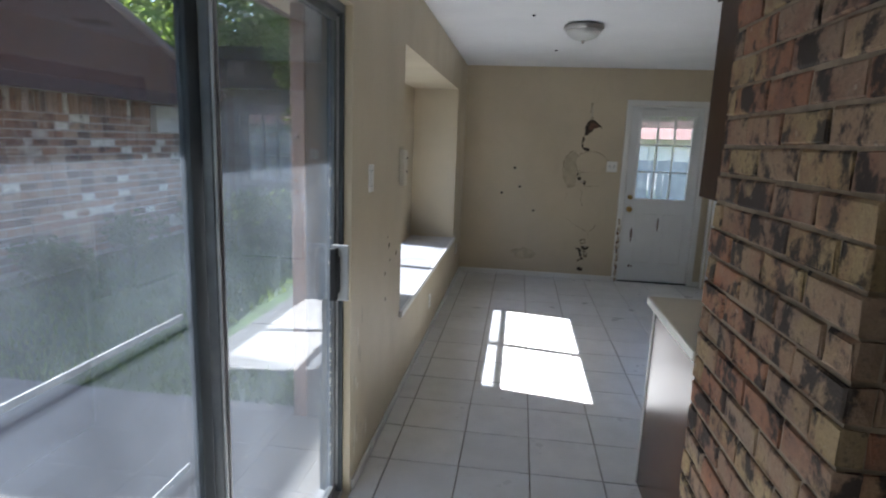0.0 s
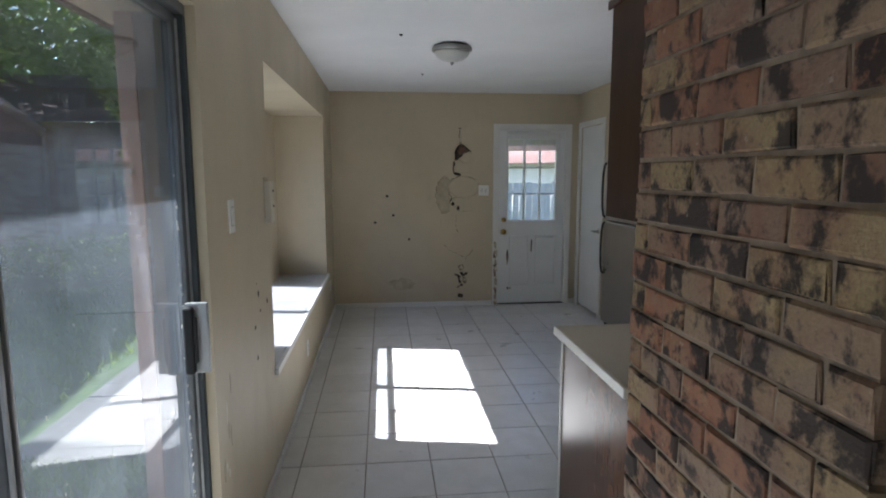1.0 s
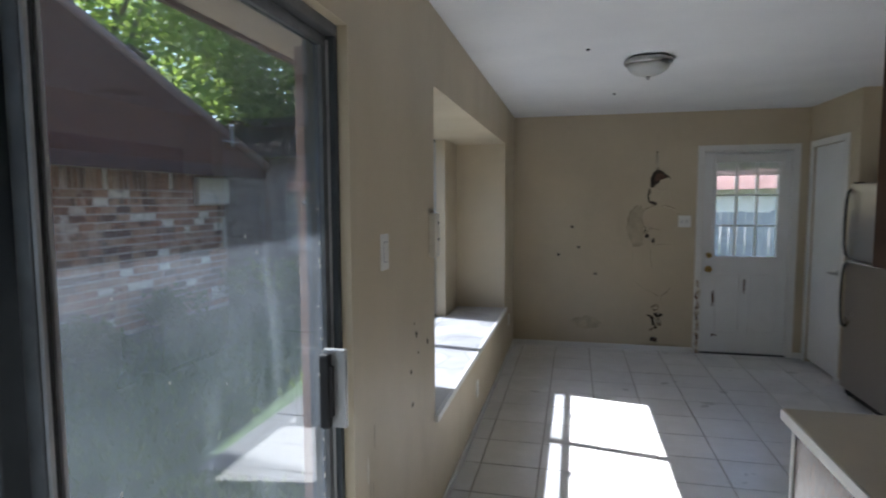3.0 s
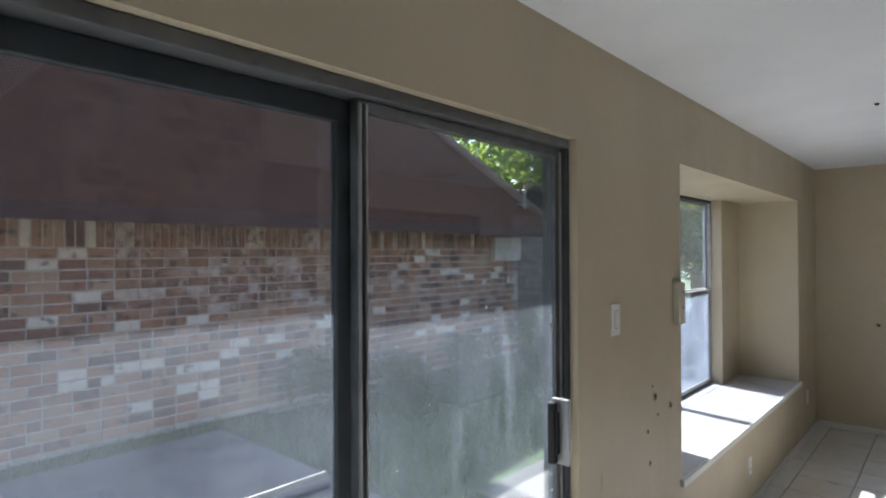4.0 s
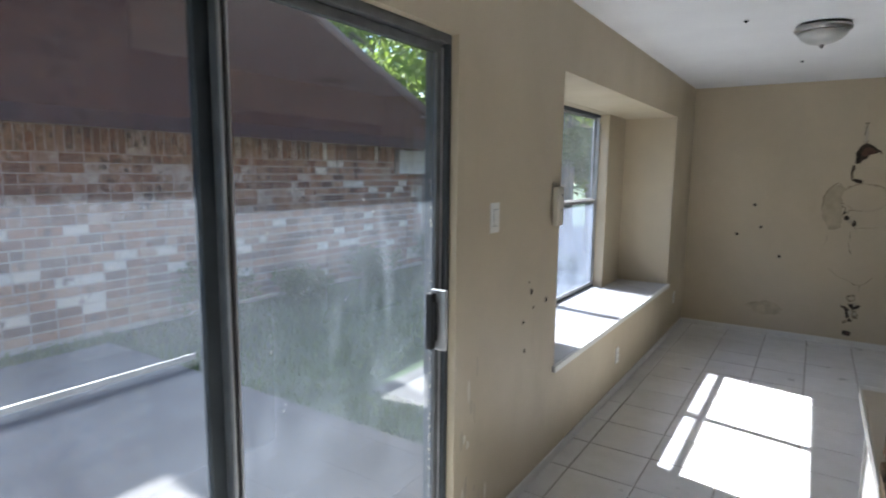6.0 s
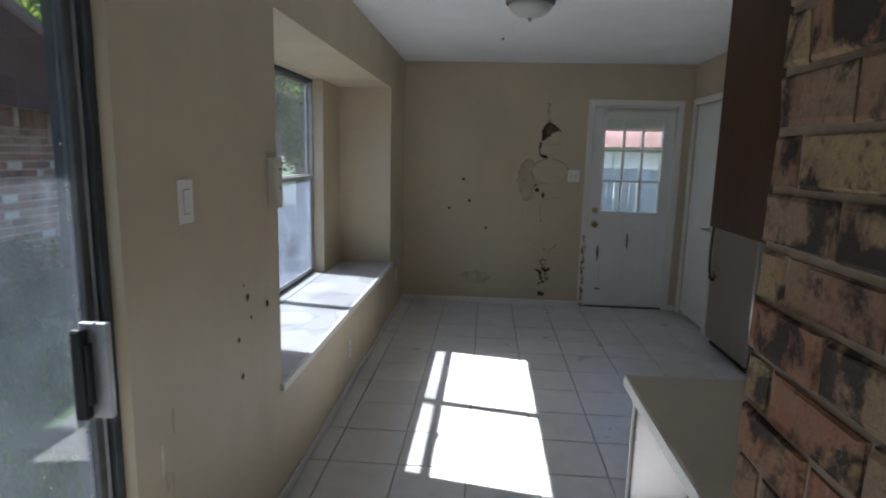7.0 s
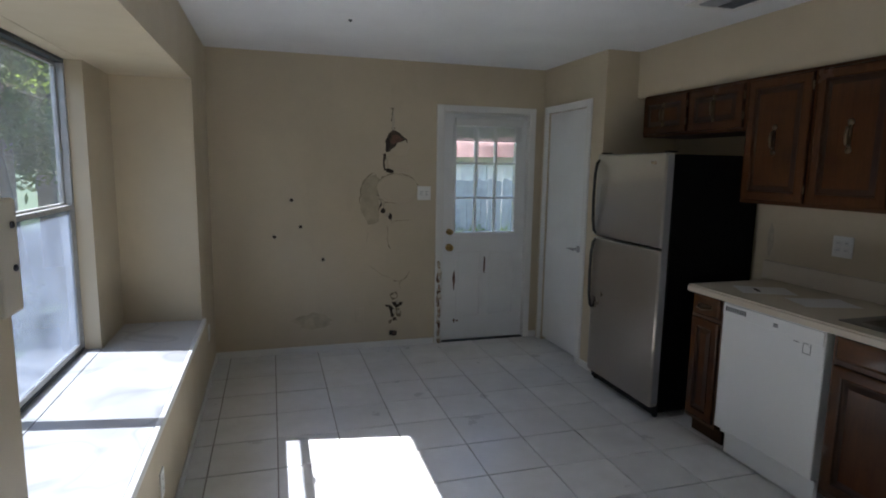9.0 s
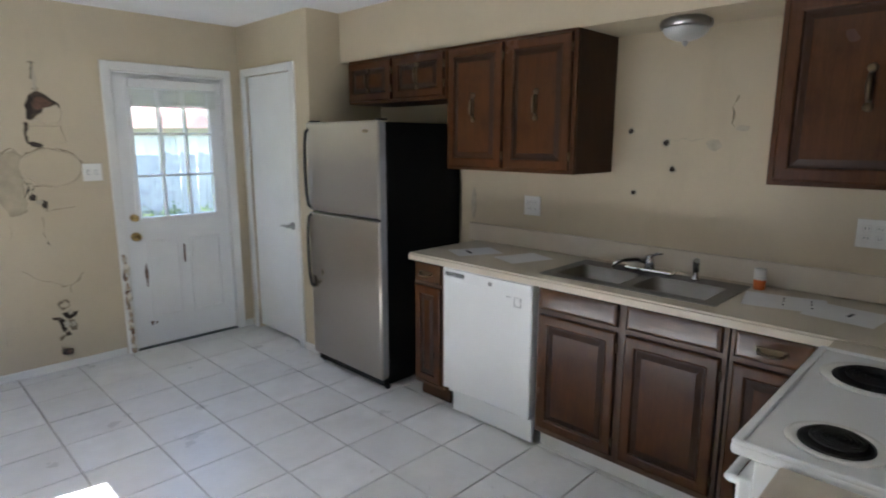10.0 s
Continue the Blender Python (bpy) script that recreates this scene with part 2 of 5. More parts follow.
M_GREY = plain("grey_plastic", (0.30, 0.30, 0.30), 0.5)
M_PLATE = plain("white_plastic", (0.80, 0.79, 0.75), 0.38, 0, 0.04)
M_CREAM = plain("cream_plastic", (0.62, 0.57, 0.46), 0.45, 0, 0.06)
M_ALU = plain("mill_aluminium", (0.46, 0.46, 0.45), 0.42, 0.6, 0.2, 14, 150, 0.15)
M_ALU_DULL = plain("dull_dark_aluminium", (0.17, 0.175, 0.175), 0.46, 0.5, 0.25, 14, 150, 0.15)
M_BRONZE = plain("dark_bronze_frame", (0.060, 0.072, 0.078), 0.5, 0.3, 0.3, 8, 150, 0.2)
M_BRASS = plain("polished_brass", (0.62, 0.43, 0.16), 0.25, 1.0, 0.2, 30)
M_OLDBRASS = plain("antique_brass", (0.17, 0.125, 0.075), 0.42, 1.0, 0.3, 40)
M_NICKEL = plain("brushed_nickel", (0.42, 0.41, 0.40), 0.3, 1.0, 0.1, 20)
M_CHROME = plain("chrome", (0.66, 0.66, 0.66), 0.14, 1.0, 0.05, 12, 90, 0.02)
M_SINK = plain("satin_sink_steel", (0.265, 0.255, 0.24), 0.48, 1.0, 0.15, 10, 140, 0.05)
M_FROST = plain("frosted_white_glass", (0.52, 0.52, 0.49), 0.3, 0, 0.05)
M_HOLE = plain("dark_wall_cavity", (0.050, 0.036, 0.026), 0.95, 0, 0.5, 30)
M_RUST = plain("broken_brown_lath", (0.17, 0.095, 0.062), 0.9, 0, 0.5, 40, 120, 0.6)
M_PLASTER = plain("bare_plaster", (0.50, 0.44, 0.33), 0.9, 0, 0.15, 30, 160, 0.4)
M_CRACKED = plain("dull_brown_primer", (0.37, 0.26, 0.18), 0.9, 0, 0.3, 40, 140, 0.4)
M_CHIP = plain("pale_primer", (0.70, 0.65, 0.54), 0.7, 0, 0.1, 30)
M_PAPER = plain("white_paper", (0.82, 0.82, 0.82), 0.8, 0, 0.03)
M_INK = plain("dark_grey_ink", (0.05, 0.05, 0.06), 0.7)
M_AMBER = plain("orange_plastic", (0.70, 0.16, 0.03), 0.3)
# pale concrete toned far down: the colour replaces shade that nothing casts on it
M_PATH = plain("shade_toned_path_concrete", (0.085, 0.084, 0.080), 0.9, 0, 0.2, 2.6, 70, 0.4)
M_CONC = plain("grey_concrete", (0.165, 0.155, 0.142), 0.9, 0, 0.34, 2.6, 70, 0.4)
M_LAWN = plain("dry_green_lawn", (0.046, 0.076, 0.026), 0.95, 0, 0.45, 1.8, 40, 0.8)
M_ROOF = plain("brown_roof_shingle", (0.155, 0.067, 0.035), 0.95, 0, 0.25, 5, 60, 0.7)
M_HIPCAP = plain("grey_brown_ridge_shingle", (0.20, 0.14, 0.12), 0.95, 0, 0.25, 7, 60, 0.6)
M_ROOF_FAR = plain("dull_brown_far_shingle", (0.075, 0.052, 0.046), 0.95, 0, 0.25, 5, 60, 0.7)
M_FASCIA = plain("brown_fascia_paint", (0.105, 0.052, 0.040), 0.7, 0, 0.2, 6)
M_SOFFIT = plain("beige_soffit_paint", (0.52, 0.45, 0.36), 0.8, 0, 0.12, 5)
M_FENCE = plain("weathered_grey_fence", (0.46, 0.44, 0.41), 0.9, 0, 0.25, 9, 60, 0.5)
M_POST = plain("brown_outdoor_paint", (0.31, 0.215, 0.18), 0.8, 0, 0.2, 6, 60, 0.4)
# the bay side's shade is darkened into this colour
M_BAYSIDE = plain("shaded_bay_boarding", (0.115, 0.098, 0.088), 0.85, 0, 0.3, 5, 60, 0.4)
M_SIDING = plain("pale_siding_paint", (0.54, 0.53, 0.51), 0.8, 0, 0.1, 3)
M_BARK = plain("grey_brown_bark", (0.11, 0.085, 0.062), 0.95, 0, 0.35, 9, 50, 0.9)
M_LEAF = leaf_mat("bright_tree_leaves", (0.10, 0.17, 0.026), (0.24, 0.34, 0.065))
M_DEEP = leaf_mat("deep_green_leaves", (0.035, 0.070, 0.014), (0.10, 0.155, 0.035))
M_SHRUB = leaf_mat("dark_shrub_leaves", (0.025, 0.05, 0.015), (0.06, 0.10, 0.025))
M_GRASS = leaf_mat("lawn_blades", (0.036, 0.070, 0.020), (0.066, 0.115, 0.034))
M_GLASS = pane("clear_window_glass", 0.025, 0.0, (0.94, 0.955, 0.955))
M_GLASS_DIRTY = pane("dusty_door_glass", 0.052, 0.022, (0.71, 0.735, 0.74))
M_GLASS_MOVING = pane("hazy_door_glass", 0.058, 0.030, (0.71, 0.735, 0.74))
M_GLASS_FILM = pane("hazy_window_glass", 0.36, 0.14, (0.74, 0.77, 0.80), (0.31, 0.36, 0.44))
M_GLASS_DOOR = pane("door_window_glass", 0.012)
M_BLIND = plain("cream_blind_slats", (0.74, 0.73, 0.70), 0.5, 0, 0.05)


# ---- mesh helpers ----
def bm_new():
    return bmesh.new()


def box(bm, x0, y0, z0, x1, y1, z1, bevel=0.0, seg=2):
    r = bmesh.ops.create_cube(bm, size=1.0)
    vs = r["verts"]
    for v in vs:
        v.co = Vector(((x0 + x1) / 2 + v.co.x * (x1 - x0), (y0 + y1) / 2 + v.co.y * (y1 - y0), (z0 + z1) / 2 + v.co.z * (z1 - z0)))
    if bevel:
        es = list({e for v in vs for e in v.link_edges})
        bmesh.ops.bevel(bm, geom=es, offset=bevel, segments=seg, affect="EDGES", profile=0.5)
    return bm


def boxed(*a, **k):
    return box(bm_new(), *a, **k)


def lathe(profile, seg=32, axis="z", at=(0, 0, 0)):
    """A turned body from (radius, height) pairs about an axis through at."""
    bm = bm_new()
    rings = []
    for r, h in profile:
        ring = []
        for i in range(seg):
            a = 2 * math.pi * i / seg
            c, s = r * math.cos(a), r * math.sin(a)
            p = {"z": (c, s, h), "x": (h, c, s), "y": (c, h, s)}[axis]
            ring.append(bm.verts.new(Vector(p) + Vector(at)))
        rings.append(ring)
    for a, b in zip(rings, rings[1:]):
        for i in range(seg):
            bm.faces.new((a[i], a[(i + 1) % seg], b[(i + 1) % seg], b[i]))
    bm.faces.new(rings[0])
    bm.faces.new(rings[-1])
    bmesh.ops.recalc_face_normals(bm, faces=bm.faces)
    for f in bm.faces:
        f.smooth = len(f.verts) == 4
    return bm


def tube(points, radius, seg=10, closed=False):
    """A round bar along points."""
    bm = bm_new()
    pts = [Vector(p) for p in points]
    rings = []
    n = len(pts)
    ref = Vector((0.31, 0.52, 0.79))
    for i, p in enumerate(pts):
        d = (pts[(i + 1) % n] - pts[i - 1]) if closed else (pts[min(i + 1, n - 1)] - pts[max(i - 1, 0)])
        d.normalize()
        u = d.cross(ref).normalized()
        w = d.cross(u)
        r = radius[i] if isinstance(radius, (list, tuple)) else radius
        rings.append([bm.verts.new(p + r * (u * math.cos(2 * math.pi * k / seg) + w * math.sin(2 * math.pi * k / seg))) for k in range(seg)])
    pairs = list(zip(rings, rings[1:])) + ([(rings[-1], rings[0])] if closed else [])
    for a, b in pairs:
        for k in range(seg):
            bm.faces.new((a[k], a[(k + 1) % seg], b[(k + 1) % seg], b[k]))
    if not closed:
        bm.faces.new(rings[0])
        bm.faces.new(rings[-1])
    bmesh.ops.recalc_face_normals(bm, faces=bm.faces)
    for f in bm.faces:
        f.smooth = len(f.verts) == 4
    return bm


def mesh_of(name, bm, material):
    me = bpy.data.meshes.new(name)
    bm.to_mesh(me)
    bm.free()
    for m in material if isinstance(material, (list, tuple)) else [material]:
        me.materials.append(m)
    return me


def part(name, bm, material, parent, label=""):
    ob = new(name, mesh_of(name, bm, material))
    ob.parent = parent
    if label:
        ob["label"] = label
    return ob


def thing(name, label, category, at=(0, 0, 0), group="", kind=""):
    """An Empty at the base of a thing; parts are modelled about it."""
    ob = new(name)
    ob.location = at
    ob.empty_display_size = 0.1
    return tagged(ob, label, category, group, kind)


def solid(name, bm, material, label, category, at=(0, 0, 0), group="", kind=""):
    ob = new(name, mesh_of(name, bm, material))
    ob.location = at
    return tagged(ob, label, category, group, kind)


def sheet(us, vs, holes, place, back):
    """A slab cut by holes: cells of the grid us x vs, with front, back and the edges of each opening."""
    bm = bm_new()
    cache = {}

    def vert(u, v, d):
        key = (round(u, 4), round(v, 4), d)
        if key not in cache:
            cache[key] = bm.verts.new(place(u, v, back if d else 0.0))
        return cache[key]

    full = {}
    for i in range(len(us) - 1):
        for j in range(len(vs) - 1):
            cu, cv = (us[i] + us[i + 1]) / 2, (vs[j] + vs[j + 1]) / 2
            full[i, j] = not any(a < cu < b and c < cv < d for a, b, c, d in holes)
    for (i, j), on in full.items():
        if not on:
            continue
        q = [(us[i], vs[j]), (us[i + 1], vs[j]), (us[i + 1], vs[j + 1]), (us[i], vs[j + 1])]
        bm.faces.new([vert(u, v, 0) for u, v in q])
        bm.faces.new([vert(u, v, 1) for u, v in reversed(q)])
        for (di, dj), (a, b) in {(0, -1): (0, 1), (1, 0): (1, 2), (0, 1): (2, 3), (-1, 0): (3, 0)}.items():
            if not full.get((i + di, j + dj), False):
                bm.faces.new((vert(*q[a], 1), vert(*q[b], 1), vert(*q[b], 0), vert(*q[a], 0)))
    bmesh.ops.recalc_face_normals(bm, faces=bm.faces)
    return bm


def blob(outline, thick, rnd, jitter=0.0):
    """A flat ragged patch: outline of (u, v) raised by thick."""
    bm = bm_new()
    pts = [(u + rnd.uniform(-jitter, jitter), v + rnd.uniform(-jitter, jitter)) for u, v in outline]
    a = [bm.verts.new((u, v, 0.0)) for u, v in pts]
    cu, cv = sum(p[0] for p in pts) / len(pts), sum(p[1] for p in pts) / len(pts)
    b = [bm.verts.new((cu + (u - cu) * 0.93, cv + (v - cv) * 0.93, thick)) for u, v in pts]
    n = len(pts)
    for i in range(n):
        bm.faces.new((a[i], a[(i + 1) % n], b[(i + 1) % n], b[i]))
    bm.faces.new(b)
    bm.faces.new(list(reversed(a)))
    return bm


# ---- structure ----
CEIL, FAR, RIGHT = 2.44, 7.70, 3.47
ALC = (4.10, 6.87, 0.545, 2.09)      # alcove opening: y, y, z, z
SLIDE = (1.24, 3.077, 0.0, 2.065)    # sliding door opening
WIN = (4.52, 6.36, 0.550, 2.088)     # window in the alcove's back wall

solid("wall_west", sheet([-3.5, SLIDE[0], SLIDE[1], ALC[0], ALC[1], FAR + 0.14], [-0.15, 0.0, ALC[2], SLIDE[3], ALC[3], CEIL],
                         [(SLIDE[0], SLIDE[1], 0.0, SLIDE[3]), (*ALC[:2], *ALC[2:])], lambda u, v, d: (d, u, v), -0.13),
      M_WALL, "tan painted wall with worn and scuffed paint", "wall", kind="structure")
solid("wall_alcove", sheet([ALC[0] - 0.1, WIN[0], WIN[1], ALC[1] + 0.1], [0.2, WIN[2], WIN[3], 2.25],
                           [(WIN[0], WIN[1], WIN[2], WIN[3])], lambda u, v, d: (-0.46 + d, u, v), -0.13),
      M_WALL, "tan painted back wall of the window alcove", "wall", kind="structure")
for n, (a, b) in (("wall_alcove_near", (ALC[0] - 0.1, ALC[0])), ("wall_alcove_far", (ALC[1], ALC[1] + 0.1))):
    solid(n, boxed(-0.46, a, 0.2, -0.13, b, 2.25), M_WALL, "tan painted side wall of the window alcove", "wall", kind="structure")
solid("ceiling_alcove", boxed(-0.46, ALC[0], ALC[3], -0.13, ALC[1], 2.2), M_WALL, "tan painted ceiling of the window alcove", "ceiling", kind="structure")
solid("wall_north", sheet([0.0, 1.885, 2.695, 3.60], [0.0, 2.045, CEIL], [(1.885, 2.695, 0.0, 2.045)], lambda u, v, d: (u, FAR + d, v), 0.13),
      M_WALL, "tan painted wall with holes and cracked plaster", "wall", kind="structure")
solid("wall_pantry", sheet([6.70, 6.925, 7.585, FAR], [0.0, 2.055, CEIL], [(6.925, 7.585, 0.0, 2.055)], lambda u, v, d: (2.83 + d, u, v), 0.10),
      M_WALL, "tan painted pantry wall", "wall", kind="structure")
solid("wall_pantry_return", boxed(2.93, 6.70, 0, RIGHT, 6.80, CEIL), M_WALL, "tan painted wall beside the fridge", "wall", kind="structure")
solid("wall_pantry_back", boxed(3.5, 6.80, 0, 3.6, FAR, CEIL), M_WALL, "plain pantry wall", "wall", kind="structure")
solid("wall_east", boxed(RIGHT, 1.9, 0, RIGHT + 0.12, 6.80, CEIL), M_WALL, "tan painted wall over the sink with old holes", "wall", kind="structure")
solid("soffit", boxed(3.10, 2.75, 2.10, RIGHT, 6.70, CEIL, bevel=0.004), M_WALL, "tan painted soffit above the wall cabinets", "soffit", kind="structure")
solid("soffit_peninsula", boxed(1.335, 2.75, 2.115, 3.10, 3.06, CEIL, bevel=0.004), M_WALL, "tan painted soffit above the peninsula cabinets", "soffit", kind="structure")
solid("wall_south", boxed(-0.13, -3.62, 0, 5.2, -3.5, CEIL), M_LIVING, "plain white wall closing the living room", "wall", kind="structure")
solid("wall_living_east", boxed(5.2, -3.62, 0, 5.32, 2.0, CEIL), M_LIVING, "plain white wall closing the living room", "wall", kind="structure")
solid("wall_living_north", boxed(3.30, 2.0, 0, 5.2, 2.1, CEIL), M_LIVING, "plain white wall beside the brick", "wall", kind="structure")
solid("ceiling", boxed(-0.13, -3.62, CEIL, 5.32, FAR + 0.14, CEIL + 0.12), M_CEIL, "white textured ceiling with small marks", "ceiling", kind="structure")
floor = solid("floor", boxed(-0.13, -3.62, -0.11, 5.32, FAR + 0.13, -0.008), M_GROUT, "off-white ceramic tile floor with brown grout", "floor", kind="structure")


def baseboard(x0, y0, x1, y1):
    bm = bm_new()
    box(bm, x0, y0, 0, x1, y1, 0.055, bevel=0.005)
    solid("baseboard", bm, M_TRIM, "low white painted baseboard", "baseboard", kind="structure")


baseboard(0, 3.10, 0.012, 7.70)
baseboard(0, -3.5, 0.012, 1.22)
baseboard(0.012, 7.688, 1.825, 7.70)
baseboard(2.755, 7.688, 2.83, 7.70)
baseboard(2.818, 6.70, 2.83, 6.865)

# alcove sill with a front lip
sill = thing("window_sill", "white painted deep window sill with water stains", "window sill", kind="structure")
part("sill_board", boxed(-0.457, ALC[0] + 0.002, 0.50, 0.0, ALC[1] - 0.002, 0.549, bevel=0.003), M_SILL, sill)
part("front_lip", boxed(0.001, ALC[0] - 0.03, 0.515, 0.024, ALC[1] + 0.03, 0.551, bevel=0.004), M_TRIM, sill)
part("window_stool", boxed(-0.589, WIN[0] + 0.002, 0.505, -0.458, WIN[1] - 0.002, 0.5515, bevel=0.002), M_SILL, sill)


# ---- alcove window ----
def sash(parent, y0, y1, z0, z1, x, glass, rail=0.032):
    """One aluminium sash: four rails and a pane."""
    s = part("sash", boxed(x - 0.012, y0, z0, x + 0.012, y1, z0 + rail, bevel=0.003), M_ALU, parent)
    part("top_rail", boxed(x - 0.012, y0, z1 - rail, x + 0.012, y1, z1, bevel=0.003), M_ALU, s)
    part("stile", boxed(x - 0.012, y0, z0 + rail, x + 0.012, y0 + rail, z1 - rail, bevel=0.003), M_ALU, s)
    part("stile", boxed(x - 0.012, y1 - rail, z0 + rail, x + 0.012, y1, z1 - rail, bevel=0.003), M_ALU, s)
    part("pane", boxed(x - 0.003, y0 + rail, z0 + rail, x + 0.003, y1 - rail, z1 - rail), glass, s)
    return s


win = thing("window_1", "aluminium single-hung window pair with a dusty lower sash", "window", kind="structure")
MID = 5.39
part("window_frame", boxed(-0.60, WIN[0] + 0.001, WIN[3] - 0.022, -0.54, WIN[1] - 0.001, WIN[3] - 0.001, bevel=0.003), M_BRONZE, win)
part("window_frame", boxed(-0.60, WIN[0] + 0.001, WIN[2] + 0.003, -0.54, WIN[1] - 0.001, WIN[2] + 0.018, bevel=0.003), M_BRONZE, win)
for y in (WIN[0] + 0.011, MID, WIN[1] - 0.011):
    w = 0.015 if y == MID else 0.010
    part("jamb", boxed(-0.60, y - w, WIN[2] + 0.016, -0.54, y + w, WIN[3] - 0.022, bevel=0.003), M_ALU, win)
for a, b in ((WIN[0] + 0.021, MID - 0.015), (MID + 0.015, WIN[1] - 0.021)):
    sash(win, a, b, 1.337, WIN[3] - 0.022, -0.585, M_GLASS, 0.018)
    lower = sash(win, a, b, WIN[2] + 0.016, 1.345, -0.558, M_GLASS_FILM, 0.026)
    part("latch", boxed(-0.546, (a + b) / 2 - 0.035, 1.337, -0.534, (a + b) / 2 + 0.03, 1.3448, bevel=0.002), M_NICKEL, lower, "small metal sash latch")

# ---- sliding patio door ----
Y0, Y1, YM, ZT = SLIDE[0], SLIDE[1], 2.115, SLIDE[3]
door = thing("sliding_door", "aluminium sliding patio door with dusty dirty glass", "sliding door", kind="structure")
part("head_track", boxed(-0.128, Y0 + 0.001, ZT - 0.035, -0.03, Y1 - 0.001, ZT - 0.001, bevel=0.003), M_ALU_DULL, door)
part("threshold", boxed(-0.128, Y0 + 0.001, -0.007, -0.03, Y1 - 0.001, 0.022, bevel=0.003), M_ALU, door, "dirty aluminium threshold track")
part("track_rail", boxed(-0.066, Y0 + 0.03, 0.022, -0.060, Y1 - 0.03, 0.034), M_ALU, door)
part("jamb", boxed(-0.128, Y0 + 0.001, 0.022, -0.03, Y0 + 0.022, ZT - 0.035, bevel=0.003), M_ALU, door)
part("jamb", boxed(-0.128, Y1 - 0.028, 0.022, -0.03, Y1 - 0.001, ZT - 0.035, bevel=0.003), M_BRONZE, door, "dark jamb with worn weatherstrip")


def slider(name, y0, y1, x, metal, glass, stile, rail, label):
    p = part(name, boxed(x - 0.014, y0, 0.026, x + 0.014, y1, 0.026 + rail * 1.4, bevel=0.003), metal, door, label)
    part("top_rail", boxed(x - 0.014, y0, ZT - 0.037 - rail, x + 0.014, y1, ZT - 0.037, bevel=0.003), metal, p)
    for a in (y0, y1 - stile):
        part("stile", boxed(x - 0.014, a, 0.026 + rail * 1.4, x + 0.014, a + stile, ZT - 0.037 - rail, bevel=0.003), metal, p)
    part("pane", boxed(x - 0.003, y0 + stile, 0.026 + rail * 1.4, x + 0.003, y1 - stile, ZT - 0.037 - rail), glass, p)
    return p


fixed = slider("fixed_panel", Y0 + 0.022, YM + 0.02, -0.103, M_BRONZE, M_GLASS_DIRTY, 0.055, 0.055, "fixed door panel in a dark frame")
for z in (1.118, 0.722):
    part("cross_bar", boxed(-0.126, Y0 + 0.08, z, -0.120, YM - 0.045, z + 0.015, bevel=0.002), M_ALU, fixed, "thin pale horizontal guard bar")
moving = slider("moving_panel", YM - 0.004, Y1 - 0.028, -0.066, M_ALU_DULL, M_GLASS_MOVING, 0.034, 0.030, "sliding door panel in a dull aluminium frame")
for y in (YM - 0.002, YM + 0.017, Y1 - 0.040):
    part("guide_strip", boxed(-0.0515, y, 0.06, -0.044, y + 0.007, ZT - 0.05, bevel=0.0015), M_ALU, moving, "bright worn metal edge")
part("weatherstrip", boxed(-0.0515, YM + 0.007, 0.06, -0.0475, YM + 0.014, ZT - 0.05), M_RUBBER, moving, "black weatherstrip")
rnd = random.Random(19)
bm = bm_new()
for k in range(46):
    y, z = Y1 - 0.070 - abs(rnd.gauss(0, 0.010)), rnd.uniform(0.15, 1.55)
    d = rnd.uniform(0.003, 0.007)
    box(bm, -0.0625, y - d, z - d * rnd.uniform(0.8, 2.2), -0.0615, y, z, bevel=0.0004, seg=1)
for k in range(16):
    y, z, d = rnd.uniform(2.2, 2.9), rnd.uniform(0.3, 1.5), rnd.uniform(0.002, 0.004)
    box(bm, -0.0625, y - d, z - d * 2, -0.0615, y, z, bevel=0.0004, seg=1)
part("paint_flecks", bm, M_CHIP, moving, "white paint flecks stuck to the glass")
handle = part("pull_handle", boxed(-0.0515, 2.948, 0.925, -0.022, 2.978, 1.140, bevel=0.008), M_BLACK, moving, "black pull handle")
part("handle_plate", boxed(-0.0515, 2.981, 0.920, 0.016, 2.999, 1.148, bevel=0.004), M_ALU, handle, "pale metal latch plate")
part("grip", boxed(-0.022, 2.955, 0.96, -0.014, 2.974, 1.105, bevel=0.003), M_RUBBER, handle)


# ---- back door, pantry door ----
def panel_ring(bm, x0, z0, x1, z1, y, w=0.022, d=0.012):
    """A raised moulding round a rectangle, standing out from y towards -y."""
    for a in ((x0, z0, x1, z0 + w), (x0, z1 - w, x1, z1), (x0, z0 + w, x0 + w, z1 - w), (x1 - w, z0 + w, x1, z1 - w)):
        box(bm, a[0], y - d, a[1], a[2], y + 0.002, a[3], bevel=0.003, seg=1)


bd = thing("door_1", "white painted back door with a nine-pane window and peeling paint", "door", kind="structure")
LX0, LX1, LZ0, LZ1, LY = 1.905, 2.682, 0.015, 2.03, 7.722
WX0, WX1, WZ0, WZ1 = 2.015, 2.575, 1.00, 1.93
leaf = part("door_leaf", sheet([LX0, WX0, WX1, LX1], [LZ0, WZ0, WZ1, LZ1], [(WX0, WX1, WZ0, WZ1)], lambda u, v, d: (u, LY + d, v), 0.042), M_DOOR, bd)
bm = bm_new()
panel_ring(bm, 2.035, 0.22, 2.275, 0.82, LY)
panel_ring(bm, 2.345, 0.22, 2.60, 0.82, LY)
part("panel_moulding", bm, M_DOOR, leaf)
bm = bm_new()
panel_ring(bm, WX0 - 0.03, WZ0 - 0.03, WX1 + 0.03, WZ1 + 0.03, LY, 0.03, 0.010)
part("glazing_bead", bm, M_DOOR, leaf)
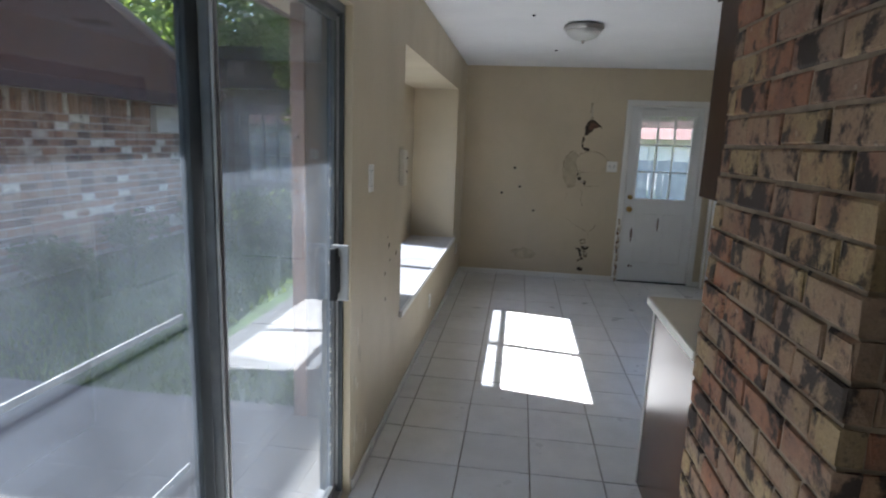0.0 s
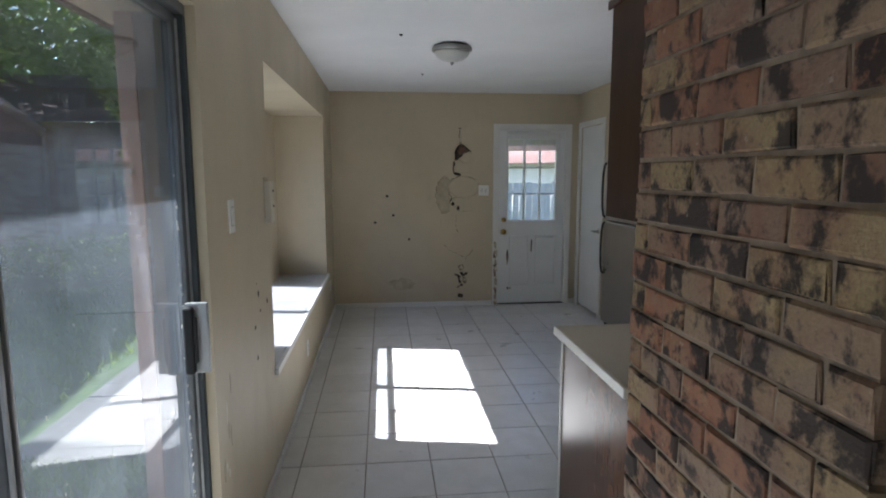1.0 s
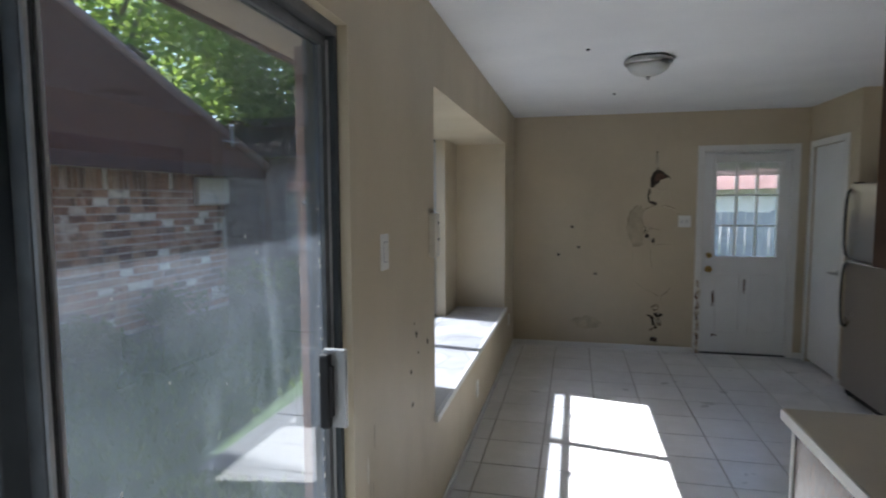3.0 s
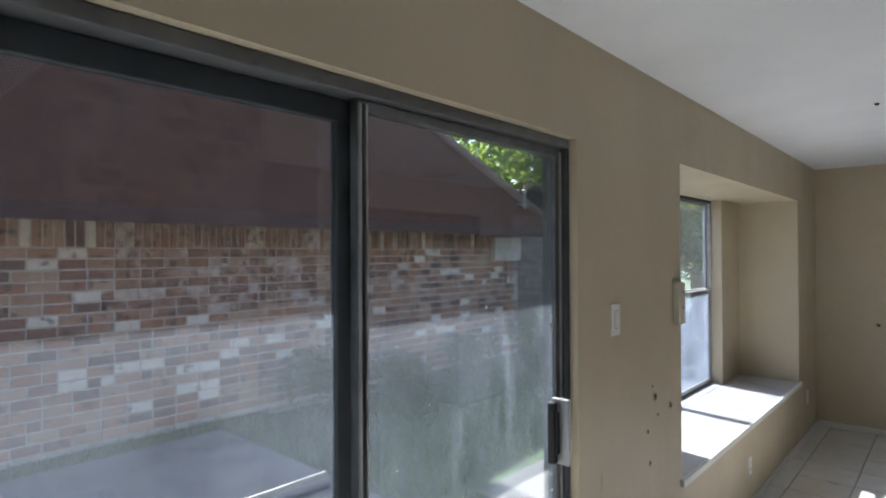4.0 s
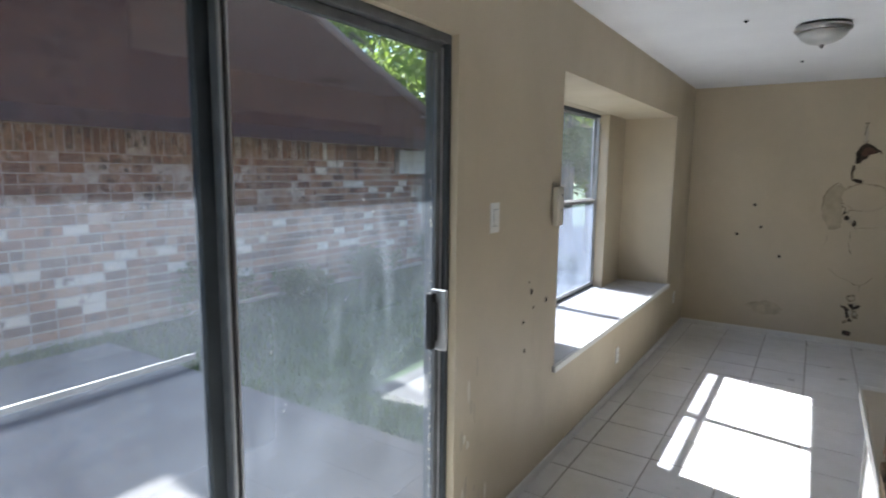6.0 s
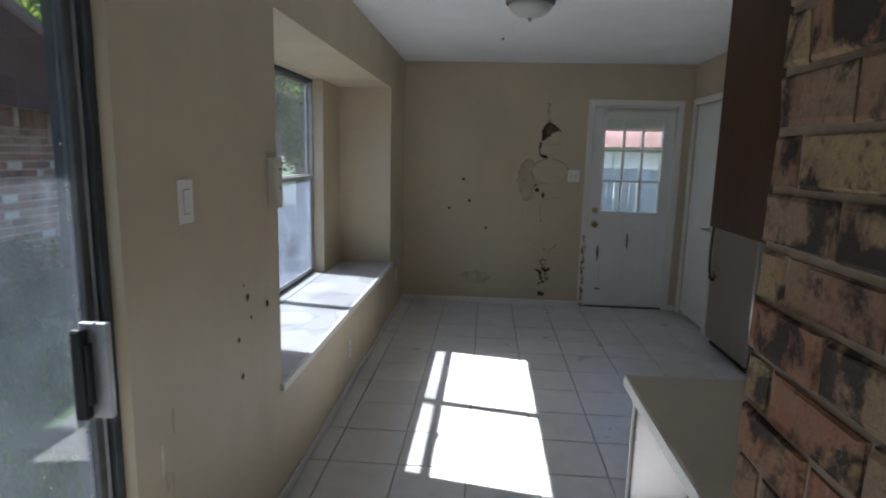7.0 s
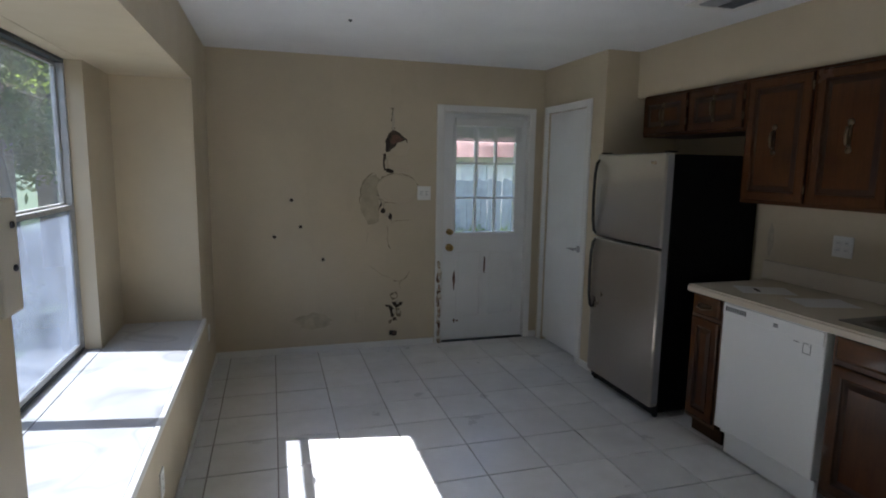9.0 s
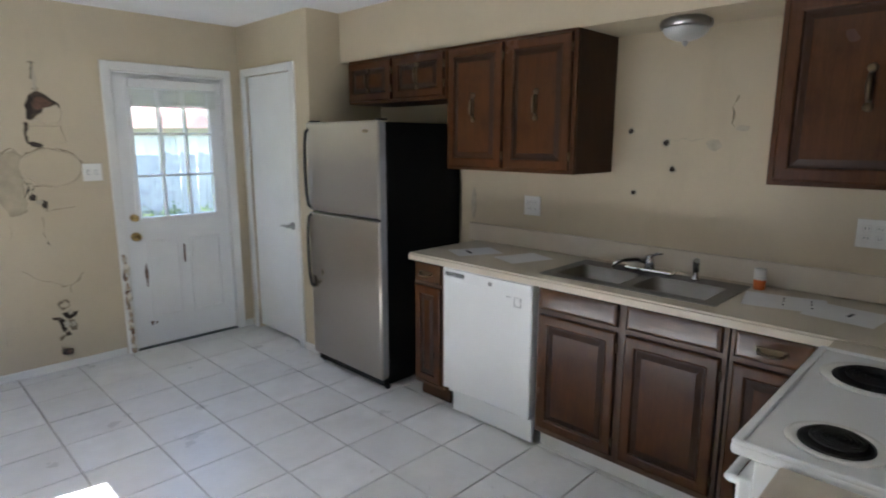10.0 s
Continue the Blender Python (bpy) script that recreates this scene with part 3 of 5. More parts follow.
for i in (1, 2):
    x = WX0 + (WX1 - WX0) * i / 3
    part("muntin", boxed(x - 0.009, LY - 0.004, WZ0, x + 0.009, LY + 0.046, WZ1, bevel=0.003), M_DOOR, leaf)
for z in (1.305, 1.61):
    part("muntin", boxed(WX0, LY - 0.002, z - 0.009, WX1, LY + 0.044, z + 0.009, bevel=0.003), M_DOOR, leaf)
part("pane", boxed(WX0, LY + 0.018, WZ0, WX1, LY + 0.024, WZ1), M_GLASS_DOOR, leaf)
for z, r in ((1.005, 0.026), (0.865, 0.031)):
    prof = [(r * 1.05, 0.0), (r * 1.05, -0.006), (r * 0.5, -0.010), (r * 0.45, -0.022), (r * 0.9, -0.030), (r, -0.042), (r * 0.8, -0.052), (r * 0.3, -0.055)]
    part("door_knob", lathe(prof, 24, "y", (1.962, LY, z)), M_BRASS, leaf, "polished brass knob")
for x, z, h in ((2.012, 0.56, 0.20), (2.300, 0.70, 0.17), (2.02, 0.19, 0.04), (2.05, 0.19, 0.02)):
    rnd = random.Random(int(z * 1000))
    n = 9
    out = [(math.cos(2 * math.pi * k / n) * rnd.uniform(0.007, 0.016), math.sin(2 * math.pi * k / n) * h / 2 * rnd.uniform(0.75, 1.1)) for k in range(n)]
    b = blob(out, 0.0015, rnd)
    b.transform(Matrix.Translation((x, LY - 0.0085, z)) @ Matrix.Rotation(radians(90), 4, "X"))
    part("bare_patch", b, M_RUST, leaf, "patch of peeled paint and bare wood")
bl = part("blind", boxed(1.995, LY - 0.052, 1.930, 2.62, LY - 0.011, 1.995, bevel=0.004), M_BLIND, leaf, "raised cream mini blind")
for k in range(11):
    part("slat", boxed(2.0 + 0.004 * (k % 3), LY - 0.042 + 0.004 * (k % 2), 1.800 + k * 0.0116, 2.612 + 0.003 * (k % 2), LY - 0.013, 1.8085 + k * 0.0116, bevel=0.002, seg=1), M_BLIND, bl)
part("wand", tube([(2.20, LY - 0.05, 1.90), (2.20, LY - 0.05, 1.40)], 0.004, 6), M_PLATE, bl)
for a in ((1.830, 0.0, 1.890, 2.10), (2.690, 0.0, 2.750, 2.10)):
    part("door_casing", boxed(a[0], 7.682, a[1], a[2], 7.70, a[3], bevel=0.004), M_TRIM, bd)
part("door_casing", boxed(1.89, 7.682, 2.045, 2.69, 7.70, 2.10, bevel=0.004), M_TRIM, bd)
part("door_stop", boxed(1.886, 7.701, 0.0, 1.902, 7.80, 2.044), M_TRIM, bd)
part("door_stop", boxed(2.685, 7.701, 0.0, 2.694, 7.80, 2.044), M_TRIM, bd)
part("door_stop", boxed(1.902, 7.701, 2.033, 2.685, 7.80, 2.044), M_TRIM, bd)
part("threshold", boxed(1.886, 7.70, -0.006, 2.694, 7.83, 0.011, bevel=0.003), M_BRONZE, bd, "dark worn threshold strip")
rnd = random.Random(5)
FLAKES = (M_PLASTER, M_CRACKED, M_PLASTER, M_CHIP, M_CRACKED, M_RUST)
for k in range(44):
    z = 0.02 + 0.74 * (k / 44) ** 1.15
    n = 9
    w, h = rnd.uniform(0.008, 0.024), rnd.uniform(0.014, 0.042)
    out = [(math.cos(2 * math.pi * i / n) * w * rnd.uniform(0.55, 1.1), math.sin(2 * math.pi * i / n) * h * rnd.uniform(0.55, 1.1)) for i in range(n)]
    b = blob(out, 0.0012 + 0.0004 * (k % 4), rnd)
    b.transform(Matrix.Translation((1.836 + w + rnd.uniform(0, 0.048 - 1.6 * w), 7.6815, z)) @ Matrix.Rotation(radians(90), 4, "X"))
    part("bare_patch", b, FLAKES[k % 6], bd, "flaked paint on the casing")

pd = thing("door_2", "white painted flat pantry door, closed", "door", kind="structure")
pl = part("door_leaf", boxed(2.842, 6.93, 0.03, 2.876, 7.58, 2.05, bevel=0.003), M_DOOR, pd)
for a in ((6.868, 0.0, 6.928, 2.11), (7.582, 0.0, 7.642, 2.11)):
    part("door_casing", boxed(2.812, a[0], a[1], 2.83, a[2], a[3], bevel=0.004), M_TRIM, pd)
part("door_casing", boxed(2.812, 6.928, 2.052, 2.83, 7.582, 2.11, bevel=0.004), M_TRIM, pd)
kn = part("lever", lathe([(0.028, 0.0), (0.028, -0.008), (0.012, -0.012), (0.011, -0.05), (0.014, -0.055), (0.006, -0.058)], 20, "x", (2.842, 7.00, 0.93)), M_NICKEL, pl, "brushed nickel lever")
part("lever_arm", tube([(2.792, 7.00, 0.93), (2.788, 7.05, 0.932), (2.792, 7.10, 0.926)], [0.009, 0.008, 0.006], 8), M_NICKEL, kn)

# ---- ceiling fixtures ----
def bowl_light(name, x, y, z, r, label):
    t = thing(name, label, "ceiling light", (x, y, z))
    part("canopy", lathe([(r * 0.80, -0.001), (r * 0.98, -0.012), (r * 1.03, -0.026), (r * 1.0, -0.040), (r * 0.90, -0.046), (r * 0.88, -0.041)], 40), M_NICKEL, t, "brushed nickel ring")
    part("shade", lathe([(r * 0.90, -0.042)] + [(r * 0.90 * math.cos(a), -0.042 - r * 0.52 * math.sin(a)) for a in (0.25, 0.5, 0.75, 1.0, 1.25, 1.45)], 40), M_FROST, t, "frosted white glass bowl")
    part("finial", lathe([(0.010, -0.042 - r * 0.50), (0.013, -0.048 - r * 0.52), (0.006, -0.060 - r * 0.52), (0.002, -0.064 - r * 0.52)], 16), M_NICKEL, t)
    return t


bowl_light("ceiling_light", 1.068, 5.32, CEIL, 0.140, "flush ceiling light with nickel ring and frosted bowl")
bowl_light("ceiling_light", 3.235, 4.30, 2.10, 0.108, "flush light with nickel ring under the soffit above the sink")

vent = thing("ceiling_vent", "white metal ceiling vent with dark slots", "vent", (2.715, 5.40, CEIL))
part("backing", boxed(-0.12, -0.12, -0.006, 0.12, 0.12, -0.001), M_BLACK, vent, "dark duct opening")
for a in ((-0.16, -0.16, 0.16, -0.115), (-0.16, 0.115, 0.16, 0.16), (-0.16, -0.115, -0.115, 0.115), (0.115, -0.115, 0.16, 0.115)):
    part("frame", boxed(a[0], a[1], -0.012, a[2], a[3], -0.001, bevel=0.003), M_TRIM, vent)
for k in range(11):
    x = -0.10 + k * 0.02
    b = boxed(-0.009, -0.115, -0.001, 0.009, 0.115, 0.001)
    b.transform(Matrix.Translation((x, 0, -0.011)) @ Matrix.Rotation(radians(35 if k < 5 else -35), 4, "Y"))
    part("slat", b, M_GREY, vent)
for x, y in ((0.70, 5.02), (0.94, 6.51)):
    solid("ceiling_hook", lathe([(0.012, -0.001), (0.010, -0.006), (0.004, -0.012)], 12), M_BLACK, "small dark hook mark on the ceiling", "hook", (x, y, CEIL))


# ---- wall fittings ----
def plate(name, label, m, w, h, kind, cat):
    """A wall plate in its own plane (x across, z up), front towards -y."""
    t = thing(name, label, cat)
    t.matrix_world = m
    part("cover", boxed(-w / 2, -0.007, -h / 2, w / 2, 0, h / 2, bevel=0.003), M_PLATE, t)
    cols = max(1, round(w / 0.06))
    for c in range(cols):
        cx = (c - (cols - 1) / 2) * 0.046
        if kind == "switch":
            part("toggle", boxed(cx - 0.006, -0.018, -0.011, cx + 0.006, -0.006, 0.011, bevel=0.002), M_PLATE, t)
            part("slot", boxed(cx - 0.009, -0.0078, -0.016, cx + 0.009, -0.0065, 0.016), M_GREY, t)
        elif kind == "rocker":
            part("rocker", boxed(cx - 0.016, -0.011, -0.033, cx + 0.016, -0.006, 0.033, bevel=0.002), M_PLATE, t)
            part("slot", boxed(cx - 0.018, -0.0076, -0.036, cx + 0.018, -0.0066, 0.036), M_GREY, t)
        else:
            for dz in (-0.02, 0.02):
                so = part("socket", boxed(cx - 0.015, -0.009, dz - 0.014, cx + 0.015, -0.006, dz + 0.014, bevel=0.004), M_PLATE, t)
                for dx in (-0.006, 0.006):
                    part("slit", boxed(cx + dx - 0.0012, -0.0096, dz - 0.004, cx + dx + 0.0012, -0.0085, dz + 0.005), M_INK, so)
    return t


def on_west(y, z):
    return pose(0.0, y, z, 0, 0, 90)


def on_east(y, z):
    return pose(RIGHT, y, z, 0, 0, -90)


plate("light_switch", "white rocker switch plate on the tan wall", on_west(3.372, 1.39), 0.075, 0.125, "rocker", "switch")
plate("wall_outlet", "white outlet low on the alcove wall", on_west(5.31, 0.275), 0.072, 0.115, "outlet", "outlet")
plate("wall_outlet", "white outlet low on the wall near the corner", on_west(7.22, 0.36), 0.072, 0.115, "outlet", "outlet")
plate("light_switch", "white double switch plate beside the back door", pose(1.722, FAR, 1.347), 0.118, 0.118, "switch", "switch")
po = plate("wall_outlet", "outlet painted over in tan low on the cracked wall", pose(1.16, FAR, 0.30), 0.072, 0.115, "outlet", "outlet")
for c in po.children:
    c.data.materials[0] = M_WALL
    for d in c.children:
        d.data.materials[0] = M_WALL
plate("wall_outlet", "white double outlet above the counter", on_east(5.26, 1.175), 0.118, 0.118, "outlet", "outlet")
plate("wall_outlet", "white outlet above the counter near the corner", on_east(3.56, 1.195), 0.118, 0.118, "outlet", "outlet")
intercom = thing("wall_intercom", "cream plastic doorbell box on the wall by the alcove", "intercom", (0, 4.035, 1.41))
part("case", boxed(0.0, -0.040, -0.10, 0.032, 0.040, 0.10, bevel=0.006), M_CREAM, intercom)
for z in (0.055, -0.02):
    part("button", lathe([(0.006, 0.030), (0.006, 0.035), (0.003, 0.037)], 12, "x", (0, 0.012, z)), M_INK, intercom)
part("back_plate", boxed(0.0, -0.048, -0.08, 0.004, 0.048, 0.12, bevel=0.002), M_PLASTER, intercom, "bare patch of wall behind it")


# ---- holes, cracks and flaked paint ----
def hole(m, r, seed, label, mat=None):
    """A drilled hole: a dark pit with a raised ragged rim."""
    rnd = random.Random(seed)
    n = 11
    t = thing("wall_hole", label, "hole")
    t.matrix_world = m
    ring = bm_new()
    rad = [r * rnd.uniform(0.85, 1.15) for _ in range(n)]
    loops = []
    for f, d in ((1.5, 0.0005), (1.2, 0.0028), (1.0, 0.0025), (0.9, 0.0008)):
        loops.append([ring.verts.new((f * rad[i] * math.cos(2 * math.pi * i / n), -d, f * rad[i] * math.sin(2 * math.pi * i / n))) for i in range(n)])
    for a, b in zip(loops, loops[1:]):
        for i in range(n):
            ring.faces.new((a[i], a[(i + 1) % n], b[(i + 1) % n], b[i]))
    part("rim", ring, M_PLASTER, t)
    pit = bm_new()
    pit.faces.new([pit.verts.new((0.99 * rad[i] * math.cos(2 * math.pi * i / n), -0.0022, 0.99 * rad[i] * math.sin(2 * math.pi * i / n))) for i in range(n)])
    part("pit", pit, mat or M_HOLE, t)


for k, (x, z) in enumerate(((0.613, 1.287), (0.682, 1.069), (0.474, 0.989), (0.859, 0.793))):
    hole(pose(x, FAR, z), 0.014, k, "drilled hole in the tan wall")
for k, (y, z, r) in enumerate(((4.644, 1.617, 0.013), (4.451, 1.558, 0.015), (4.412, 1.427, 0.014), (4.611, 1.297, 0.012))):
    hole(on_east(y, z), r, 20 + k, "old pipe hole above the sink")
for k, (y, z, r) in enumerate(((3.772, 1.009, 0.014), (3.955, 0.937, 0.013), (3.69, 0.873, 0.009), (3.80, 0.925, 0.007), (3.742, 1.06, 0.006), (3.71, 0.73, 0.010))):
    hole(on_west(y, z), r, 40 + k, "gouged hole in the scuffed tan wall")


def crack(points, width, seed, m, mat, label):
    """A thin ragged fissure along points of a wall's plane."""
    rnd = random.Random(seed)
    bm = bm_new()
    pts = []
    for (x0, z0), (x1, z1) in zip(points, points[1:]):
        n = max(2, int(math.hypot(x1 - x0, z1 - z0) / 0.02))
        pts += [(x0 + (x1 - x0) * i / n + rnd.uniform(-0.009, 0.009), z0 + (z1 - z0) * i / n + rnd.uniform(-0.009, 0.009)) for i in range(n)]
    pts.append(points[-1])
    rows = []
    for i, (x, z) in enumerate(pts):
        a, b = pts[max(i - 1, 0)], pts[min(i + 1, len(pts) - 1)]
        d = Vector((b[0] - a[0], b[1] - a[1])).normalized()
        w = width * rnd.choice((0.15, 0.4, 0.7, 1.0, 1.3)) * (0.4 + 0.6 * math.sin(math.pi * (i + 0.6) / (len(pts) + 0.2)))
        rows.append((bm.verts.new((x - d.y * w, -0.0005, z + d.x * w)), bm.verts.new((x, -0.0025, z)), bm.verts.new((x + d.y * w, -0.0005, z - d.x * w))))
    for a, b in zip(rows, rows[1:]):
        bm.faces.new((a[0], a[1], b[1], b[0]))
        bm.faces.new((a[1], a[2], b[2], b[1]))
    ob = solid("wall_crack", bm, mat, label, "crack")
    ob.matrix_world = m
    return ob


def ragged(m, cx, cz, w, h, seed, mat, thick, name, label, n=15, cat="damage"):
    rnd = random.Random(seed)
    out = [(math.cos(2 * math.pi * i / n) * w / 2 * rnd.uniform(0.72, 1.12), math.sin(2 * math.pi * i / n) * h / 2 * rnd.uniform(0.72, 1.12)) for i in range(n)]
    b = blob(out, thick, rnd)
    b.transform(Matrix.Translation((cx, 0, cz)) @ Matrix.Rotation(radians(90), 4, "X"))
    ob = solid(name, b, mat, label, cat)
    ob.matrix_world = m
    return ob


NW = pose(0, FAR, 0)
M_CRACK = plain("dirty_crack_edge", (0.24, 0.19, 0.125), 0.95, 0, 0.3, 60)
BROKEN = "broken hole in the plaster of the tan wall"
# a slightly darker tan than the wall, for the left plaster patch
M_DARKTAN = plain("darker_tan_paint", (0.485, 0.41, 0.28), 0.85, 0, 0.2, 12, 150, 0.3)
M_FLAP = M_WALL


def shard(outline, thick, mat, name, label, seed):
    """A ragged plate with a given outline on the cracked wall; edges broken up at random."""
    rnd = random.Random(seed)
    pts = []
    for (x0, z0), (x1, z1) in zip(outline, outline[1:] + outline[:1]):
        n = max(1, int(math.hypot(x1 - x0, z1 - z0) / 0.025))
        pts += [(x0 + (x1 - x0) * i / n + rnd.uniform(-0.008, 0.008), z0 + (z1 - z0) * i / n + rnd.uniform(-0.008, 0.008)) for i in range(n)]
    q = blob(pts, thick, rnd)
    q.transform(Matrix.Rotation(radians(90), 4, "X"))
    ob = solid(name, q, mat, label, "damage")
    ob.matrix_world = NW
    return ob


def arc(cx, cz, rx, rz, a0, a1, n=9):
    return [(cx + rx * math.cos(radians(a0 + (a1 - a0) * k / n)), cz + rz * math.sin(radians(a0 + (a1 - a0) * k / n))) for k in range(n + 1)]


FLAP = "loose flap of tan painted plaster over a hole"
M_UMBER = plain("dark_brown_cavity", (0.095, 0.068, 0.046), 0.95, 0, 0.5, 40)
shard([(1.395, 1.68), (1.385, 1.77), (1.405, 1.85), (1.45, 1.87), (1.51, 1.85), (1.565, 1.80), (1.58, 1.755), (1.50, 1.74), (1.45, 1.71)], 0.0025, M_UMBER, "plaster_hole", BROKEN, 1)
shard([(1.392, 1.70), (1.388, 1.78), (1.412, 1.845), (1.432, 1.85), (1.418, 1.77), (1.412, 1.70)], 0.0032, M_HOLE, "plaster_hole", BROKEN, 32)
shard([(1.422, 1.755), (1.435, 1.835), (1.49, 1.84), (1.535, 1.795), (1.49, 1.765)], 0.004, M_RUST, "exposed_lath", "brown backing exposed in the broken plaster", 2)
shard([(1.425, 1.700), (1.49, 1.765), (1.55, 1.795), (1.585, 1.745), (1.565, 1.675), (1.48, 1.665)], 0.011, M_FLAP, "plaster_flap", FLAP, 3)
shard([(1.372, 1.68), (1.366, 1.60), (1.372, 1.54), (1.384, 1.54), (1.380, 1.61), (1.392, 1.68)], 0.0025, M_UMBER, "plaster_hole", BROKEN, 31)
shard([(1.372, 1.545), (1.40, 1.515), (1.455, 1.512), (1.465, 1.53), (1.41, 1.548)], 0.0025, M_HOLE, "plaster_hole", BROKEN, 24)
shard([(1.445, 1.905), (1.43, 1.885), (1.45, 1.868), (1.475, 1.88), (1.465, 1.90)], 0.0025, M_RUST, "plaster_hole", BROKEN, 25)
shard([(1.385, 1.645), (1.57, 1.66), (1.59, 1.555), (1.50, 1.545), (1.405, 1.555)], 0.010, M_FLAP, "plaster_flap", FLAP, 5)
ragged(NW, 1.45, 1.94, 0.028, 0.16, 6, M_PLASTER, 0.003, "plaster_chip", "chipped bare plaster on the tan wall")
shard(arc(1.275, 1.29, 0.105, 0.215, 60, 300, 10) + [(1.33, 1.20), (1.315, 1.38)], 0.006, M_DARKTAN, "plaster_patch", "bulging cracked patch of tan painted plaster", 15)
shard(arc(1.49, 1.385, 0.185, 0.125, 10, 350, 16), 0.010, M_FLAP, "plaster_patch", "bulging cracked patch of tan painted plaster", 16)
ragged(NW, 1.365, 1.195, 0.05, 0.05, 7, M_HOLE, 0.0025, "plaster_hole", BROKEN)
ragged(NW, 1.425, 1.15, 0.045, 0.06, 8, M_HOLE, 0.0025, "plaster_hole", BROKEN)
ragged(NW, 1.40, 1.165, 0.05, 0.035, 18, M_PLASTER, 0.006, "plaster_chip", "chipped bare plaster on the tan wall")
CHIPPED = "chipped bare plaster on the tan wall"
ring_out, ring_in = arc(1.465, 0.455, 0.036, 0.036, 20, 370, 12), arc(1.465, 0.455, 0.026, 0.026, 20, 370, 12)
shard(ring_out + ring_in[::-1], 0.003, M_CRACK, "plaster_chip", "grey ring of chipped plaster on the tan wall", 9)
LOW = [([(1.445, 0.395), (1.50, 0.41), (1.548, 0.395), (1.53, 0.362), (1.49, 0.352), (1.465, 0.368)], 0.0025, M_HOLE),
       ([(1.475, 0.405), (1.512, 0.415), (1.508, 0.385), (1.482, 0.378)], 0.0055, M_PLASTER),
       ([(1.385, 0.372), (1.43, 0.378), (1.442, 0.358), (1.40, 0.352)], 0.0025, M_UMBER),
       ([(1.420, 0.355), (1.455, 0.362), (1.472, 0.325), (1.468, 0.275), (1.438, 0.262), (1.426, 0.30)], 0.0025, M_HOLE),
       ([(1.445, 0.335), (1.478, 0.345), (1.490, 0.31), (1.462, 0.295)], 0.006, M_PLASTER),
       ([(1.478, 0.335), (1.515, 0.345), (1.535, 0.31), (1.52, 0.262), (1.485, 0.268)], 0.003, M_CRACK),
       ([(1.488, 0.325), (1.515, 0.33), (1.522, 0.295), (1.495, 0.285)], 0.006, M_PLASTER),
       ([(1.445, 0.262), (1.478, 0.272), (1.492, 0.238), (1.455, 0.225)], 0.0025, M_UMBER),
       ([(1.415, 0.235), (1.440, 0.25), (1.448, 0.215), (1.428, 0.198)], 0.003, M_CRACK),
       ([(1.417, 0.108), (1.432, 0.140), (1.462, 0.146), (1.493, 0.125), (1.490, 0.103), (1.45, 0.098)], 0.0025, M_HOLE),
       ([(1.440, 0.118), (1.462, 0.140), (1.480, 0.122), (1.462, 0.110)], 0.005, M_RUST)]
for k, (pts, d, mt) in enumerate(LOW):
    if mt is M_PLASTER:
        shard(pts, d, mt, "plaster_chip", CHIPPED, 210 + k)
    else:
        shard(pts, d, mt, "plaster_hole", BROKEN, 210 + k)
FISSURE = "dark jagged crack in the tan plaster wall"
CR = [([(1.43, 2.045), (1.47, 2.045)], 0.004, M_HOLE), ([(1.445, 2.05), (1.44, 1.95), (1.455, 1.86)], 0.006, M_HOLE),
      (arc(1.485, 1.39, 0.180, 0.120, 35, 150, 6), 0.0055, M_CRACK), ([(1.60, 1.49), (1.67, 1.42), (1.655, 1.36)], 0.005, M_CRACK), (arc(1.49, 1.385, 0.190, 0.130, 165, 230, 5), 0.005, M_HOLE),
      ([(1.37, 1.27), (1.48, 1.268), (1.56, 1.285), (1.64, 1.33)], 0.007, M_CRACK), (arc(1.275, 1.29, 0.108, 0.22, 65, 215, 9), 0.004, M_CRACK),
      ([(1.335, 1.30), (1.345, 1.24), (1.30, 1.16), (1.235, 1.085)], 0.008, M_HOLE), ([(1.37, 1.25), (1.36, 1.20), (1.43, 1.14), (1.435, 1.10)], 0.008, M_HOLE),
      ([(1.44, 1.10), (1.52, 1.105), (1.60, 1.12)], 0.003, M_CRACK), ([(1.40, 1.08), (1.405, 0.96), (1.415, 0.90)], 0.003, M_CRACK), ([(1.415, 0.90), (1.43, 0.87)], 0.006, M_HOLE),
      ([(1.23, 1.02), (1.222, 0.93)], 0.0016, M_CRACK), ([(1.26, 0.72), (1.36, 0.64), (1.46, 0.595)], 0.0028, M_CRACK),
      ([(1.45, 0.60), (1.50, 0.578), (1.55, 0.60), (1.60, 0.66)], 0.005, M_CRACK), ([(1.52, 0.58), (1.52, 0.52)], 0.0025, M_CRACK)]
for k, (p, w, mt) in enumerate(CR):
    crack(p, w, 60 + k, NW, mt, FISSURE if mt is not M_CRACK else "fine crack round loose plaster on the tan wall")
ragged(NW, 0.78, 0.27, 0.34, 0.14, 30, plain("grey_scuff", (0.515, 0.435, 0.295), 0.8, 0, 0.25, 14), 0.0008, "wall_scuff", "faint grey scuff low on the tan wall", 19, "stain")
ES = on_east(0, 0)
crack([(-4.125, 1.775), (-4.15, 1.72), (-4.15, 1.67), (-4.13, 1.63)], 0.004, 80, ES, M_CRACK, "curved crack where a fixture was torn off")
crack([(-4.44, 1.573), (-4.30, 1.573), (-4.22, 1.575)], 0.0025, 81, ES, M_PLASTER, "fine crack above the sink")
ragged(ES, -4.10, 1.625, 0.07, 0.03, 82, M_PLASTER, 0.002, "plaster_chip", "chipped paint above the sink")
ragged(ES, -4.22, 1.55, 0.08, 0.06, 83, M_PLASTER, 0.001, "plaster_chip", "chipped paint above the sink")
